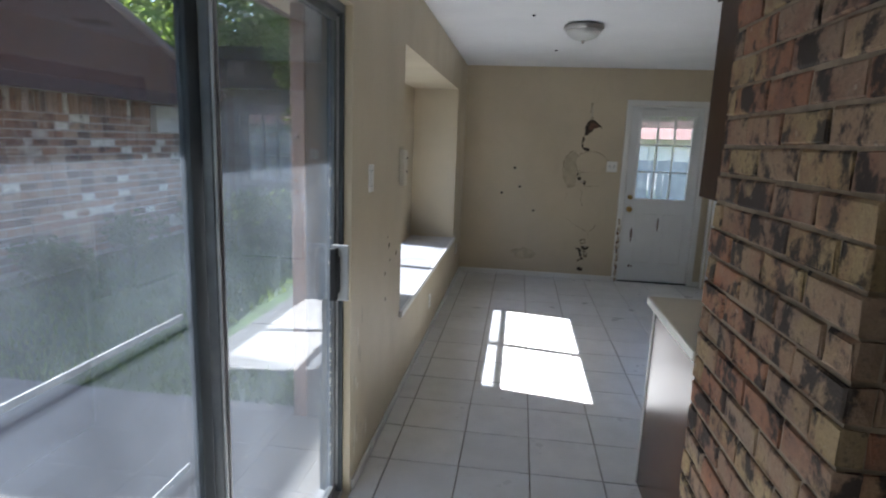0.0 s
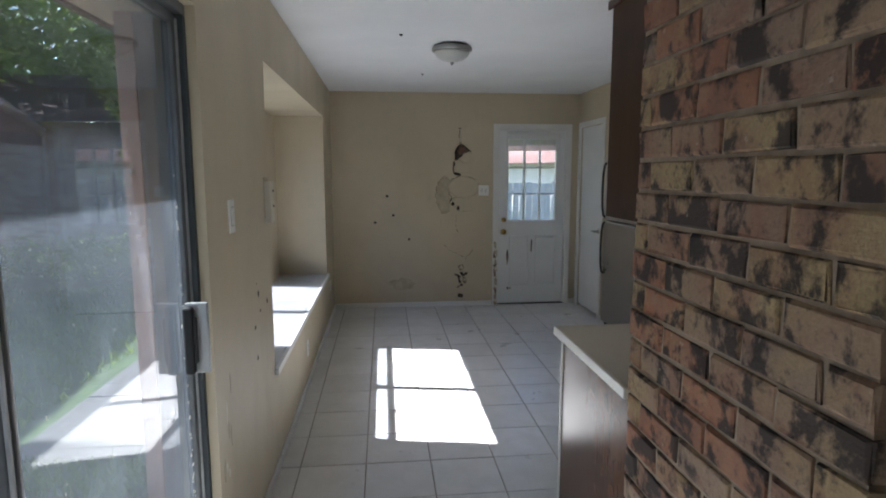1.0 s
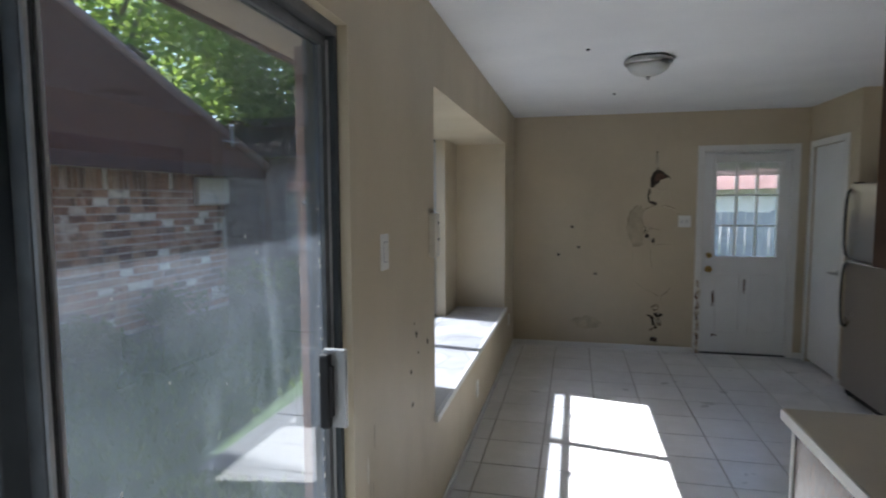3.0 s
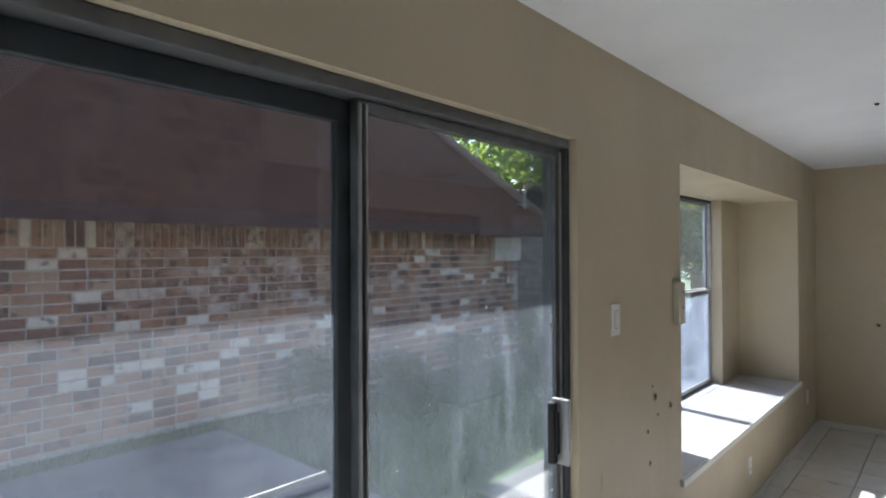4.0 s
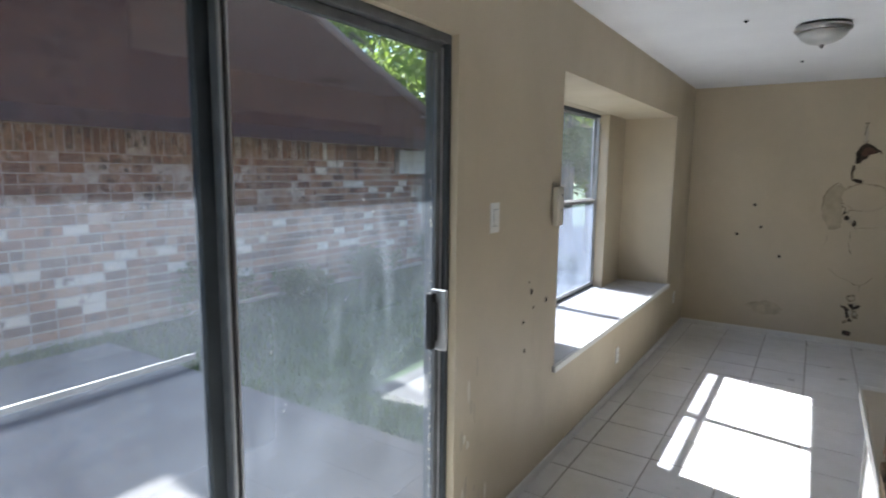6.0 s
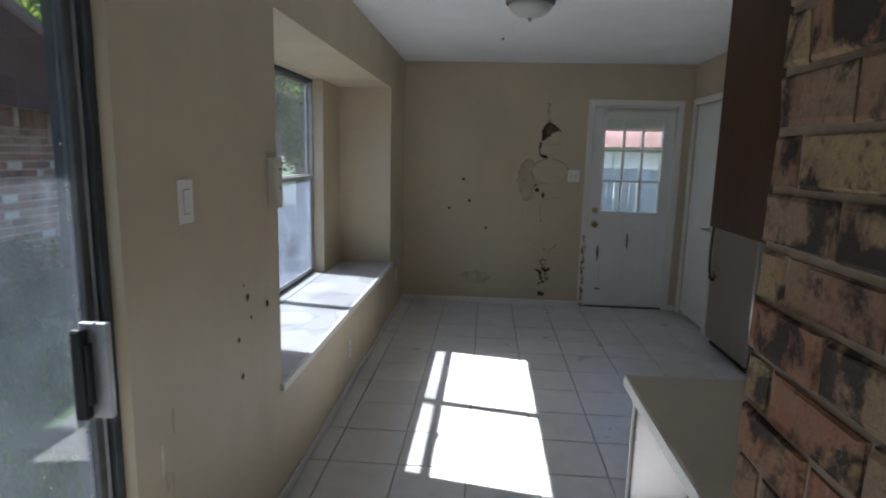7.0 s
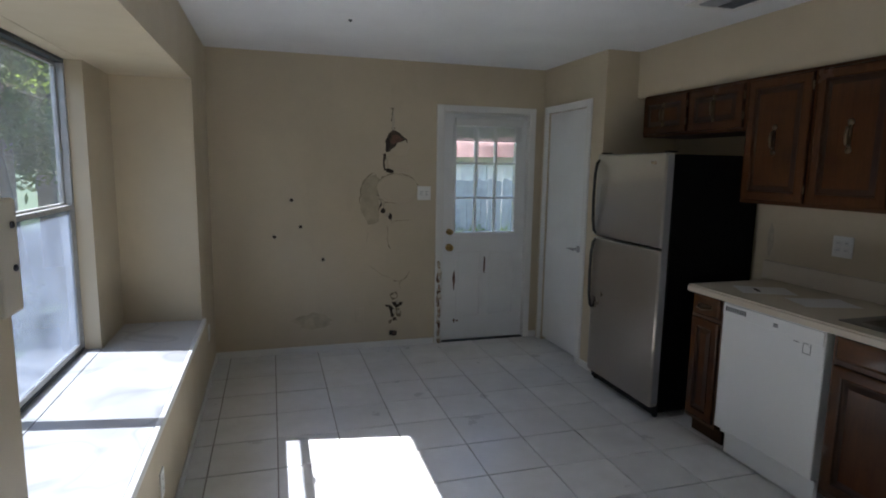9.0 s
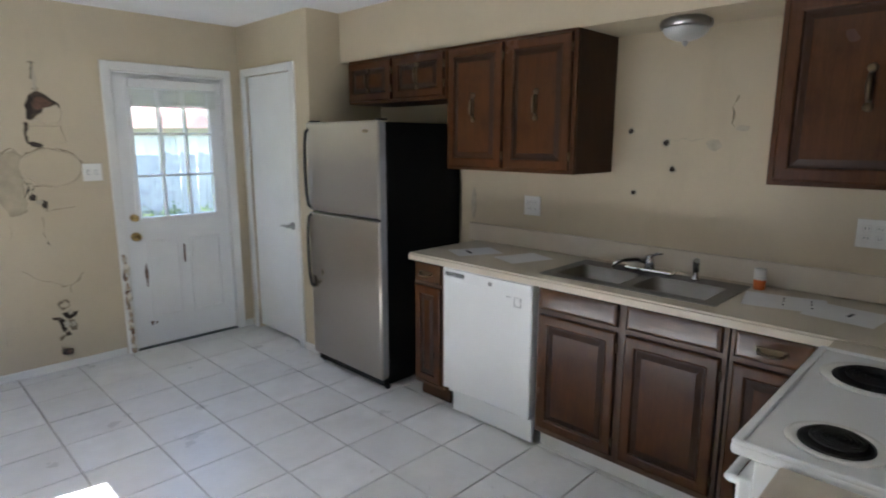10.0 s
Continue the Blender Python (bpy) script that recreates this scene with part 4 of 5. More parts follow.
ragged(ES, -5.74, 1.15, 0.05, 0.22, 84, M_PLASTER, 0.002, "plaster_chip", "peeling paint beside the fridge")
WS = on_west(0, 0)
rnd = random.Random(9)
for k in range(15):
    y, z = 3.13 + abs(rnd.gauss(0, 0.12)), rnd.uniform(0.15, 0.85)
    ragged(WS, y, z, rnd.uniform(0.012, 0.03), rnd.uniform(0.03, 0.14), 100 + k, M_CHIP if k % 2 else M_PLASTER, 0.0012, "paint_chip", "flaked pale paint on the wall beside the sliding door", 9)


# ---- kitchen cabinets ----
def door_front(parent, m, w, h, name, pull=None, wood_mat=None, hinge=False):
    """A raised-panel front in its own plane (x across from 0 to w, z up from 0 to h), face towards -y."""
    wm = wood_mat or M_WOOD
    bm = bm_new()
    f = 0.050
    if h > 0.2:
        prof = [(0, 0), (0, -0.013), (0.003, -0.017), (0.009, -0.020), (f - 0.008, -0.021), (f, -0.019), (f + 0.004, -0.0125), (f + 0.012, -0.0125), (f + 0.034, -0.0185), (f + 0.040, -0.0185)]
    else:
        prof = [(0, 0), (0, -0.010), (0.004, -0.015), (0.012, -0.019), (0.018, -0.020)]
    rings = [[bm.verts.new((x, y, z)) for x, z in ((s, s), (w - s, s), (w - s, h - s), (s, h - s))] for s, y in prof]
    for a, c in zip(rings, rings[1:]):
        for q in range(4):
            bm.faces.new((a[q], a[(q + 1) % 4], c[(q + 1) % 4], c[q]))
    bm.faces.new(rings[-1])
    bm.faces.new(list(reversed(rings[0])))
    bmesh.ops.recalc_face_normals(bm, faces=bm.faces)
    # panel grooves and outer sides take the dark wood, which paints in gap shadows
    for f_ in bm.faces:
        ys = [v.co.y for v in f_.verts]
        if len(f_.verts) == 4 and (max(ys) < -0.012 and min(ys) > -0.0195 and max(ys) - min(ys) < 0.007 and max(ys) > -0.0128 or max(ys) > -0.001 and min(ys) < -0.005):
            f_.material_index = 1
    ob = part(name, bm, [wm, M_DARK_EDGE], parent)
    ob.matrix_parent_inverse = Matrix.Identity(4)
    ob.matrix_basis = m
    if pull == "bail":
        part("pull", tube([(w / 2 - 0.045, -0.022, h / 2), (w / 2 - 0.04, -0.042, h / 2 - 0.008), (w / 2, -0.046, h / 2 - 0.014), (w / 2 + 0.04, -0.042, h / 2 - 0.008), (w / 2 + 0.045, -0.022, h / 2)], 0.006, 8), M_OLDBRASS, ob, "antique brass bail pull")
        part("backplate", boxed(w / 2 - 0.055, -0.024, h / 2 - 0.012, w / 2 + 0.055, -0.0205, h / 2 + 0.012, bevel=0.002), M_OLDBRASS, ob)
    elif pull == "drop":
        x, z = w / 2, h / 2
        part("backplate", boxed(x - 0.009, -0.0235, z - 0.060, x + 0.009, -0.0185, z + 0.060, bevel=0.004), M_OLDBRASS, ob)
        for dz in (-0.066, 0.066):
            part("rosette", lathe([(0.016, -0.0185), (0.016, -0.022), (0.009, -0.026), (0.003, -0.027)], 12, "y", (x, 0, z + dz)), M_OLDBRASS, ob)
        part("pull", tube([(x, -0.022, z + 0.045), (x, -0.040, z + 0.038), (x, -0.044, z), (x, -0.040, z - 0.038), (x, -0.022, z - 0.045)], [0.006, 0.008, 0.010, 0.008, 0.006], 8), M_OLDBRASS, ob, "antique brass drop pull")
    if hinge:
        for z in (0.07, h - 0.07):
            part("hinge", tube([(w + 0.004, -0.014, z - 0.022), (w + 0.004, -0.014, z + 0.022)], 0.005, 8), M_OLDBRASS, ob)
    return ob


def facing_west(x, y, z):
    """Local x runs along -y, face towards -x."""
    return pose(x, y, z, 0, 0, -90)


FACE = 2.865


def base_unit(y0, y1, label, fronts, top=0.868):
    u = thing("base_cabinet", label, "cabinet", group="kitchen base cabinets")
    part("carcass", boxed(FACE + 0.019, y0, 0.10, RIGHT - 0.002, y1, top, bevel=0.001), M_CARC, u)
    bm = bm_new()
    box(bm, FACE, y0 + 0.0005, 0.10, FACE + 0.02, y0 + 0.028, 0.868, bevel=0.001, seg=1)
    box(bm, FACE, y1 - 0.028, 0.10, FACE + 0.02, y1 - 0.0005, 0.868, bevel=0.001, seg=1)
    for z0, z1 in ((0.10, 0.15), (0.715, 0.755), (0.845, 0.868)):
        box(bm, FACE + 0.0005, y0 + 0.028, z0, FACE + 0.02, y1 - 0.028, z1)
    if y1 - y0 > 0.6:
        mid = (y0 + y1) / 2 + 0.005
        box(bm, FACE + 0.0003, mid - 0.024, 0.15, FACE + 0.02, mid + 0.024, 0.845)
        part("apron", boxed(FACE + 0.021, y0 + 0.02, 0.70, FACE + 0.034, y1 - 0.02, 0.866), M_CARC, u)
    part("face_frame", bm, M_FRAME, u)
    if y1 - y0 < 0.3:
        part("toe_kick", boxed(FACE + 0.06, y0, 0.0, FACE + 0.075, y1, 0.10), M_CARC, u)
    else:
        part("toe_kick", boxed(FACE + 0.06, y0, 0.0, FACE + 0.075, y1, 0.10), M_TRIM, u, "pale toe kick board")
    for (a, b, z0, z1, kind) in fronts:
        door_front(u, facing_west(FACE - 0.001, b, z0), b - a, z1 - z0, "drawer_front" if z1 - z0 < 0.2 else "cabinet_door",
                   "bail" if kind == "bail" else None, M_WOODX if z1 - z0 < 0.2 else M_WOOD, kind == "hinge")
    return u


base_unit(5.43, 5.675, "narrow dark wood base cabinet with drawer beside the fridge", [(5.445, 5.66, 0.745, 0.862, "bail"), (5.445, 5.66, 0.125, 0.725, "")])
base_unit(3.885, 4.775, "dark wood sink cabinet with two doors and false drawers", [(4.345, 4.755, 0.755, 0.862, ""), (3.905, 4.305, 0.755, 0.862, ""),
                                                                                 (4.345, 4.755, 0.135, 0.73, "hinge"), (3.905, 4.305, 0.135, 0.73, "hinge")], 0.70)
base_unit(3.53, 3.878, "dark wood drawer cabinet at the corner", [(3.60, 3.86, 0.755, 0.862, "bail"), (3.60, 3.86, 0.135, 0.73, "")])

# dishwasher
dw = thing("dishwasher", "white built-in dishwasher under the counter", "dishwasher", (0, 0, 0))
part("body", boxed(2.90, 4.792, 0.10, 3.44, 5.418, 0.862), M_WHITE, dw)
dd = part("door", boxed(2.842, 4.797, 0.145, 2.899, 5.413, 0.868, bevel=0.008), M_WHITE, dw)
part("control_strip", boxed(2.836, 4.803, 0.795, 2.845, 5.407, 0.862, bevel=0.003), M_WHITE, dd)
bm = bm_new()
for k in range(9):
    box(bm, 2.8345, 5.25 + k * 0.016, 0.822, 2.8368, 5.26 + k * 0.016, 0.846)
part("vent_slots", bm, M_RUBBER, dd, "dark vent slots")
part("latch", boxed(2.833, 5.05, 0.815, 2.839, 5.075, 0.835, bevel=0.002), M_GREY, dd)
bm = bm_new()
for a in ((4.865, 0.735, 4.868, 0.785), (4.905, 0.735, 4.908, 0.785), (4.865, 0.735, 4.908, 0.738), (4.880, 0.782, 4.908, 0.785), (4.865, 0.772, 4.876, 0.775)):
    box(bm, 2.8405, a[0], a[1], 2.8425, a[2], a[3])
box(bm, 2.8405, 4.93, 0.778, 2.8425, 4.96, 0.782)
part("printed_mark", bm, M_GREY, dd)
part("kick_plate", boxed(2.875, 4.80, 0.012, 2.90, 5.36, 0.135, bevel=0.003), M_WHITE, dw)

# worktop: a run along the wall, a peninsula in front of the brick
top = thing("countertop", "beige laminate countertop with splashback", "countertop")
SX0, SX1, SY0, SY1 = 2.955, 3.355, 3.995, 4.795
bm = sheet([2.832, SX0, SX1, RIGHT - 0.002], [2.80, SY0, SY1, 5.695], [(SX0, SX1, SY0, SY1)], lambda u, v, d: (u, v, 0.91 + d), -0.04)
es = [e for e in bm.edges if all(abs(v.co.x - 2.832) < 1e-4 for v in e.verts) and all(abs(v.co.z - 0.91) < 1e-4 for v in e.verts)]
bmesh.ops.bevel(bm, geom=es, offset=0.010, segments=3, affect="EDGES")
part("worktop", bm, M_TOP, top)
part("splashback", boxed(RIGHT - 0.024, 2.80, 0.911, RIGHT - 0.002, 5.76, 1.025, bevel=0.006), M_TOP, top)
pen = thing("peninsula_countertop", "beige laminate peninsula countertop with pale edge", "countertop")
part("worktop", boxed(1.285, 2.745, 0.872, 1.838, 3.455, 0.910, bevel=0.006), M_TOP, pen)
part("worktop", boxed(2.662, 2.80, 0.872, 2.831, 3.545, 0.910, bevel=0.004), M_TOP, pen)
part("edge_band", boxed(1.281, 2.742, 0.874, 1.286, 3.457, 0.908, bevel=0.002), M_TRIM, pen, "worn white edge band")
pc = thing("peninsula_cabinet", "dark wood peninsula cabinet with a plain end panel", "cabinet", group="kitchen base cabinets")
part("end_panel", boxed(1.312, 2.712, 0.0, 1.330, 3.425, 0.871, bevel=0.002), M_PANEL, pc, "worn brown end panel")
part("carcass", boxed(1.331, 2.75, 0.10, 1.836, 3.40, 0.870), M_CARC, pc)
part("corner_bead", boxed(1.306, 3.415, 0.0, 1.313, 3.428, 0.871), M_TRIM, pc, "pale corner strip")
door_front(pc, pose(1.815, 3.402, 0.135, 0, 0, 180), 0.46, 0.595, "cabinet_door")
door_front(pc, pose(1.815, 3.402, 0.755, 0, 0, 180), 0.46, 0.105, "drawer_front", "bail", M_WOODX)
part("toe_kick", boxed(1.331, 3.33, 0.0, 1.836, 3.345, 0.10), M_TRIM, pc)

# sink, tap, sprayer
sk = thing("kitchen_sink", "double-bowl stainless steel sink set in the counter", "sink")
bm = bm_new()


def basin(bm, x0, y0, x1, y1, depth):
    rows = []
    for k, (ins, z) in enumerate(((0.0, 0.914), (0.010, 0.905), (0.022, 0.90 - depth * 0.8), (0.06, 0.90 - depth))):
        ring = []
        a0, b0, a1, b1 = x0 + ins, y0 + ins, x1 - ins, y1 - ins
        r = 0.045
        for cx, cy, st in ((a1 - r, b1 - r, 0), (a0 + r, b1 - r, 90), (a0 + r, b0 + r, 180), (a1 - r, b0 + r, 270)):
            for q in range(5):
                an = radians(st + q * 22.5)
                ring.append(bm.verts.new((cx + r * math.cos(an), cy + r * math.sin(an), z)))
        rows.append(ring)
    n = len(rows[0])
    for a, b in zip(rows, rows[1:]):
        for i in range(n):
            f = bm.faces.new((a[i], b[i], b[(i + 1) % n], a[(i + 1) % n]))
            f.smooth = True
    bm.faces.new(rows[-1])


basin(bm, 2.985, 4.025, 3.27, 4.375, 0.17)
part("bowl", bm, M_SINK, sk)
bm = bm_new()
basin(bm, 2.985, 4.415, 3.27, 4.765, 0.17)
part("bowl", bm, M_SINK, sk)
bm = sheet([2.93, 2.992, 3.263, 3.38], [3.97, 4.032, 4.368, 4.422, 4.758, 4.82], [(2.992, 3.263, 4.032, 4.368), (2.992, 3.263, 4.422, 4.758)], lambda u, v, d: (u, v, 0.915 + d), -0.004)
part("rim", bm, M_SINK, sk)
for y in (4.20, 4.59):
    part("drain", lathe([(0.042, 0.733), (0.042, 0.737), (0.03, 0.738), (0.01, 0.736)], 24, "z", (3.12, y, 0)), M_CHROME, sk)
tap = thing("kitchen_tap", "chrome kitchen tap with a swivel spout behind the sink", "tap", (3.325, 4.43, 0.915))
part("deck_plate", boxed(-0.028, -0.125, 0, 0.028, 0.125, 0.022, bevel=0.010), M_CHROME, tap)
part("body", lathe([(0.026, 0.02), (0.024, 0.06), (0.019, 0.075), (0.019, 0.085), (0.010, 0.092)], 20), M_CHROME, tap)
part("spout", tube([(0, 0, 0.050), (-0.05, 0.045, 0.068), (-0.11, 0.09, 0.066), (-0.145, 0.115, 0.050), (-0.152, 0.120, 0.030)], [0.012, 0.011, 0.010, 0.010, 0.009], 10), M_CHROME, tap)
part("lever", tube([(0, 0, 0.085), (0.01, -0.035, 0.098), (0.012, -0.060, 0.100)], [0.009, 0.007, 0.006], 8), M_CHROME, tap)
spray = thing("sink_sprayer", "chrome side sprayer beside the tap", "sprayer", (3.325, 4.20, 0.915))
part("base", lathe([(0.022, 0.0), (0.022, 0.008), (0.014, 0.014), (0.013, 0.05)], 16), M_CHROME, spray)
part("head", tube([(0, 0, 0.04), (-0.002, 0, 0.085), (-0.025, -0.01, 0.10)], [0.014, 0.017, 0.013], 10), M_CHROME, spray)

bottle = thing("bottle", "small orange bottle with a white cap on the counter", "bottle", (3.37, 3.935, 0.91))
part("body", lathe([(0.023, 0.0), (0.025, 0.004), (0.025, 0.042), (0.023, 0.046)], 20), M_AMBER, bottle, "orange plastic bottle")
part("cap", lathe([(0.024, 0.046), (0.025, 0.049), (0.025, 0.092), (0.021, 0.096)], 20), M_PLATE, bottle, "white cap")


def paper(x, y, rz, bars, w=0.21, h=0.28):
    t = thing("paper_sheet", "white printed paper sheet lying on the counter", "paper", group="papers on the counter")
    t.matrix_world = pose(x, y, 0.9125, 0, 0, rz)
    bm = bm_new()
    n = 6
    vs = [[bm.verts.new((-w / 2 + w * i / n, -h / 2 + h * j / n, 0.0008 + 0.0006 * math.sin(i * 1.3 + j))) for j in range(n + 1)] for i in range(n + 1)]
    for i in range(n):
        for j in range(n):
            bm.faces.new((vs[i][j], vs[i + 1][j], vs[i + 1][j + 1], vs[i][j + 1]))
    part("sheet", bm, M_PAPER, t)
    for a, b, c, d in bars:
        part("print_bar", boxed(a, b, 0.0018, c, d, 0.0022), M_INK, t)


paper(3.12, 5.42, 62, [(-0.05, 0.03, 0.04, 0.05)])
paper(3.17, 5.10, 70, [])
paper(3.20, 3.79, 12, [(-0.06, -0.1, -0.04, -0.093), (0.0, -0.1, 0.02, -0.093), (0.05, -0.1, 0.07, -0.093), (-0.06, 0.0, -0.04, 0.007), (0.0, 0.0, 0.02, 0.007), (0.05, 0.0, 0.07, 0.007)], 0.24, 0.30)
paper(3.17, 3.57, -8, [(-0.03, -0.02, 0.03, -0.008)], 0.24, 0.24)


# wall cabinets
def wall_unit(y0, y1, z0, z1, label, fronts, face=3.075):
    u = thing("wall_cabinet", label, "cabinet", group="kitchen wall cabinets")
    part("carcass", boxed(face + 0.019, y0, z0, RIGHT - 0.002, y1, z1, bevel=0.001), M_CARC, u)
    bm = bm_new()
    box(bm, face, y0, z0, face + 0.0185, y0 + 0.03, z1, bevel=0.001, seg=1)
    box(bm, face, y1 - 0.03, z0, face + 0.0185, y1, z1, bevel=0.001, seg=1)
    box(bm, face + 0.0005, y0 + 0.03, z0, face + 0.0185, y1 - 0.03, z0 + 0.03)
    box(bm, face + 0.0005, y0 + 0.03, z1 - 0.03, face + 0.0185, y1 - 0.03, z1)
    mid = (y0 + y1) / 2
    if len(fronts) > 1:
        box(bm, face + 0.0005, mid - 0.02, z0 + 0.03, face + 0.0185, mid + 0.02, z1 - 0.03)
    part("face_frame", bm, M_WOOD, u)
    for a, b in fronts:
        door_front(u, facing_west(face - 0.001, b, z0 + 0.018), b - a, z1 - z0 - 0.036, "cabinet_door", "drop" if z1 - z0 > 0.5 else "drop", M_WOOD, True)
    return u


wall_unit(5.615, 6.565, 1.81, 2.098, "short dark wood wall cabinet above the fridge", [(5.63, 6.075), (6.105, 6.55)])
wall_unit(4.745, 5.612, 1.40, 2.098, "tall dark wood wall cabinet with two doors", [(4.765, 5.165), (5.19, 5.592)])
wall_unit(3.10, 3.872, 1.40, 2.098, "tall dark wood wall cabinet beside the sink wall", [(3.30, 3.85)])
pw = thing("wall_cabinet", "dark wood cabinet hung above the peninsula with a plain end panel", "cabinet", group="kitchen wall cabinets")
part("end_panel", boxed(1.333, 2.705, 1.403, 1.350, 3.060, 2.113, bevel=0.001), M_CARC, pw)
part("carcass", boxed(1.351, 2.75, 1.405, 3.05, 3.045, 2.112), M_CARC, pw)
part("cornice", boxed(1.322, 2.705, 2.085, 1.3325, 3.08, 2.113, bevel=0.003), M_WOOD, pw)
for k in range(4):
    door_front(pw, pose(1.765 + 0.42 * k, 3.046, 1.42, 0, 0, 180), 0.40, 0.67, "cabinet_door", "drop")

# fridge
fr = thing("fridge", "stainless steel top-freezer fridge with black sides", "fridge")
part("body", boxed(2.80, 5.845, 0.03, 3.445, 6.600, 1.675, bevel=0.008), M_FRIDGE, fr, "black cabinet")
fz = part("freezer_door", boxed(2.732, 5.842, 1.098, 2.793, 6.603, 1.683, bevel=0.012, seg=3), M_STEEL, fr, "brushed steel freezer door")
fd = part("fridge_door", boxed(2.732, 5.842, 0.075, 2.793, 6.603, 1.086, bevel=0.012, seg=3), M_STEEL, fr, "brushed steel fridge door")
for ob, z0, z1 in ((fz, 1.115, 1.64), (fd, 0.56, 1.07)):
    ym = 6.575
    part("handle", tube([(2.735, ym, z0), (2.714, ym, z0 + 0.02), (2.702, ym, z0 + 0.10), (2.698, ym, (z0 + z1) / 2), (2.702, ym, z1 - 0.10), (2.714, ym, z1 - 0.02), (2.735, ym, z1)], 0.011, 10), M_HANDLE, ob, "dark bowed handle")
part("badge", boxed(2.7305, 5.93, 1.612, 2.7325, 5.985, 1.632, bevel=0.0008), M_CHROME, fz)
part("door_edge", boxed(2.745, 5.8395, 0.10, 2.788, 5.8425, 1.67), M_GREY, fr, "grey door edge")
part("kick_grille", boxed(2.765, 5.86, 0.022, 2.80, 6.585, 0.07, bevel=0.003), M_BLACK, fr)
for y in (5.87, 6.57):
    part("hinge_cap", boxed(2.75, y - 0.02, 1.6835, 2.82, y + 0.02, 1.695, bevel=0.004), M_BLACK, fr)
    for x in (2.80, 3.40):
        part("foot", lathe([(0.016, 0.0), (0.02, 0.01), (0.012, 0.03)], 12, "z", (x, y, 0)), M_RUBBER, fr)

# cooker
ck = thing("electric_cooker", "white electric cooker with black coil burners in the peninsula", "cooker")
part("body", boxed(1.846, 2.86, 0.03, 2.654, 3.505, 0.895, bevel=0.004), M_WHITE, ck)
part("cooktop", boxed(1.840, 2.85, 0.896, 2.660, 3.555, 0.925, bevel=0.010, seg=3), M_WHITE, ck)
for a in ((1.842, 2.852, 1.858, 3.553), (2.642, 2.852, 2.658, 3.553), (1.8585, 3.532, 2.6415, 3.553), (1.8585, 2.852, 2.6415, 2.868)):
    part("rim", boxed(a[0], a[1], 0.918, a[2], a[3], 0.932, bevel=0.005), M_WHITE, ck)
od = part("oven_door", boxed(1.856, 3.507, 0.22, 2.644, 3.540, 0.84, bevel=0.008), M_WHITE, ck)
part("handle", tube([(1.93, 3.541, 0.79), (1.93, 3.575, 0.79), (2.57, 3.575, 0.79), (2.57, 3.541, 0.79)], 0.011, 8), M_WHITE, od)
part("drawer", boxed(1.856, 3.507, 0.06, 2.644, 3.535, 0.205, bevel=0.006), M_WHITE, ck)


def burner(x, y, r):
    b = part("burner", lathe([(r * 1.22, 0.0005), (r * 1.20, 0.005), (r * 1.08, 0.004), (r * 0.95, -0.004), (r * 0.3, -0.006)], 36, "z", (x, y, 0.9255)), M_BLACK, ck, "black coil burner")
    part("trim_ring", lathe([(r * 1.62, 0.0003), (r * 1.56, 0.0045), (r * 1.34, 0.0050), (r * 1.20, 0.0003)], 36, "z", (x, y, 0.9255)), M_TRIM, b, "white enamel ring")
    pts = []
    for i in range(110):
        a = i / 110 * 2 * math.pi * 4.3
        rr = r * (0.17 + 0.80 * i / 110)
        pts.append((x + rr * math.cos(a), y + rr * math.sin(a), 0.9365))
    part("coil", tube(pts, 0.0042, 6), M_RUBBER, b)


for x, y, r in ((1.990, 3.388, 0.060), (2.455, 3.385, 0.080), (2.02, 3.06, 0.080), (2.465, 3.06, 0.060)):
    burner(x, y, r)


# ---- outdoors ----
solid("ground", boxed(-60, -60, -0.60, 60, 90, -0.13), M_LAWN, "dry green lawn round the house", "ground", kind="structure")
bm = bm_new()
box(bm, -4.5, -4.0, -0.129, -0.605, 4.02, -0.10, bevel=0.006)
box(bm, -0.604, -4.0, -0.129, -0.14, 3.915, -0.10, bevel=0.004)
solid("patio", bm, M_CONC, "grey concrete patio slab", "patio", kind="structure")
solid("path", boxed(-1.64, 4.53, -0.129, -0.90, 5.48, -0.101, bevel=0.006), M_PATH, "concrete path slab beside the house, its shade put into a dark colour", "path", kind="structure")
solid("path_far", boxed(-1.64, 5.497, -0.129, -0.90, 10.5, -0.101, bevel=0.006), M_PATH, "concrete path slab beside the house, its shade put into a dark colour", "path", kind="structure")


eave = thing("house_eave", "beige soffit and gutter board of the house over the patio", "eave", kind="structure")
part("soffit_board", boxed(-0.72, -3.6, 2.26, -0.131, 8.6, 2.285), M_SOFFIT, eave)
part("fascia", boxed(-0.745, -3.6, 2.24, -0.721, 8.6, 2.40, bevel=0.003), M_FASCIA, eave)
bm = bm_new()
vs = [bm.verts.new(p) for p in ((-0.85, -4, 2.40), (-0.85, 8.8, 2.40), (2.6, 8.8, 4.3), (2.6, -4, 4.3), (6.1, 8.8, 2.40), (6.1, -4, 2.40))]
bm.faces.new((vs[0], vs[3], vs[2], vs[1]))
bm.faces.new((vs[3], vs[5], vs[4], vs[2]))
bmesh.ops.solidify(bm, geom=list(bm.faces), thickness=-0.05)
part("roof", bm, M_ROOF, eave, "brown shingle roof")
solid("wall_outside_bay_corner", boxed(-0.60, 3.92, -0.12, -0.522, 3.999, 2.258, bevel=0.004), M_POST, "pinkish brown painted corner board of the window bay outside", "wall", kind="structure")
solid("wall_outside_bay_side", boxed(-0.520, 3.93, -0.12, -0.131, 3.999, 2.258, bevel=0.002), M_BAYSIDE, "grey-brown side of the window bay outside, darkened for its shade", "wall", kind="structure")
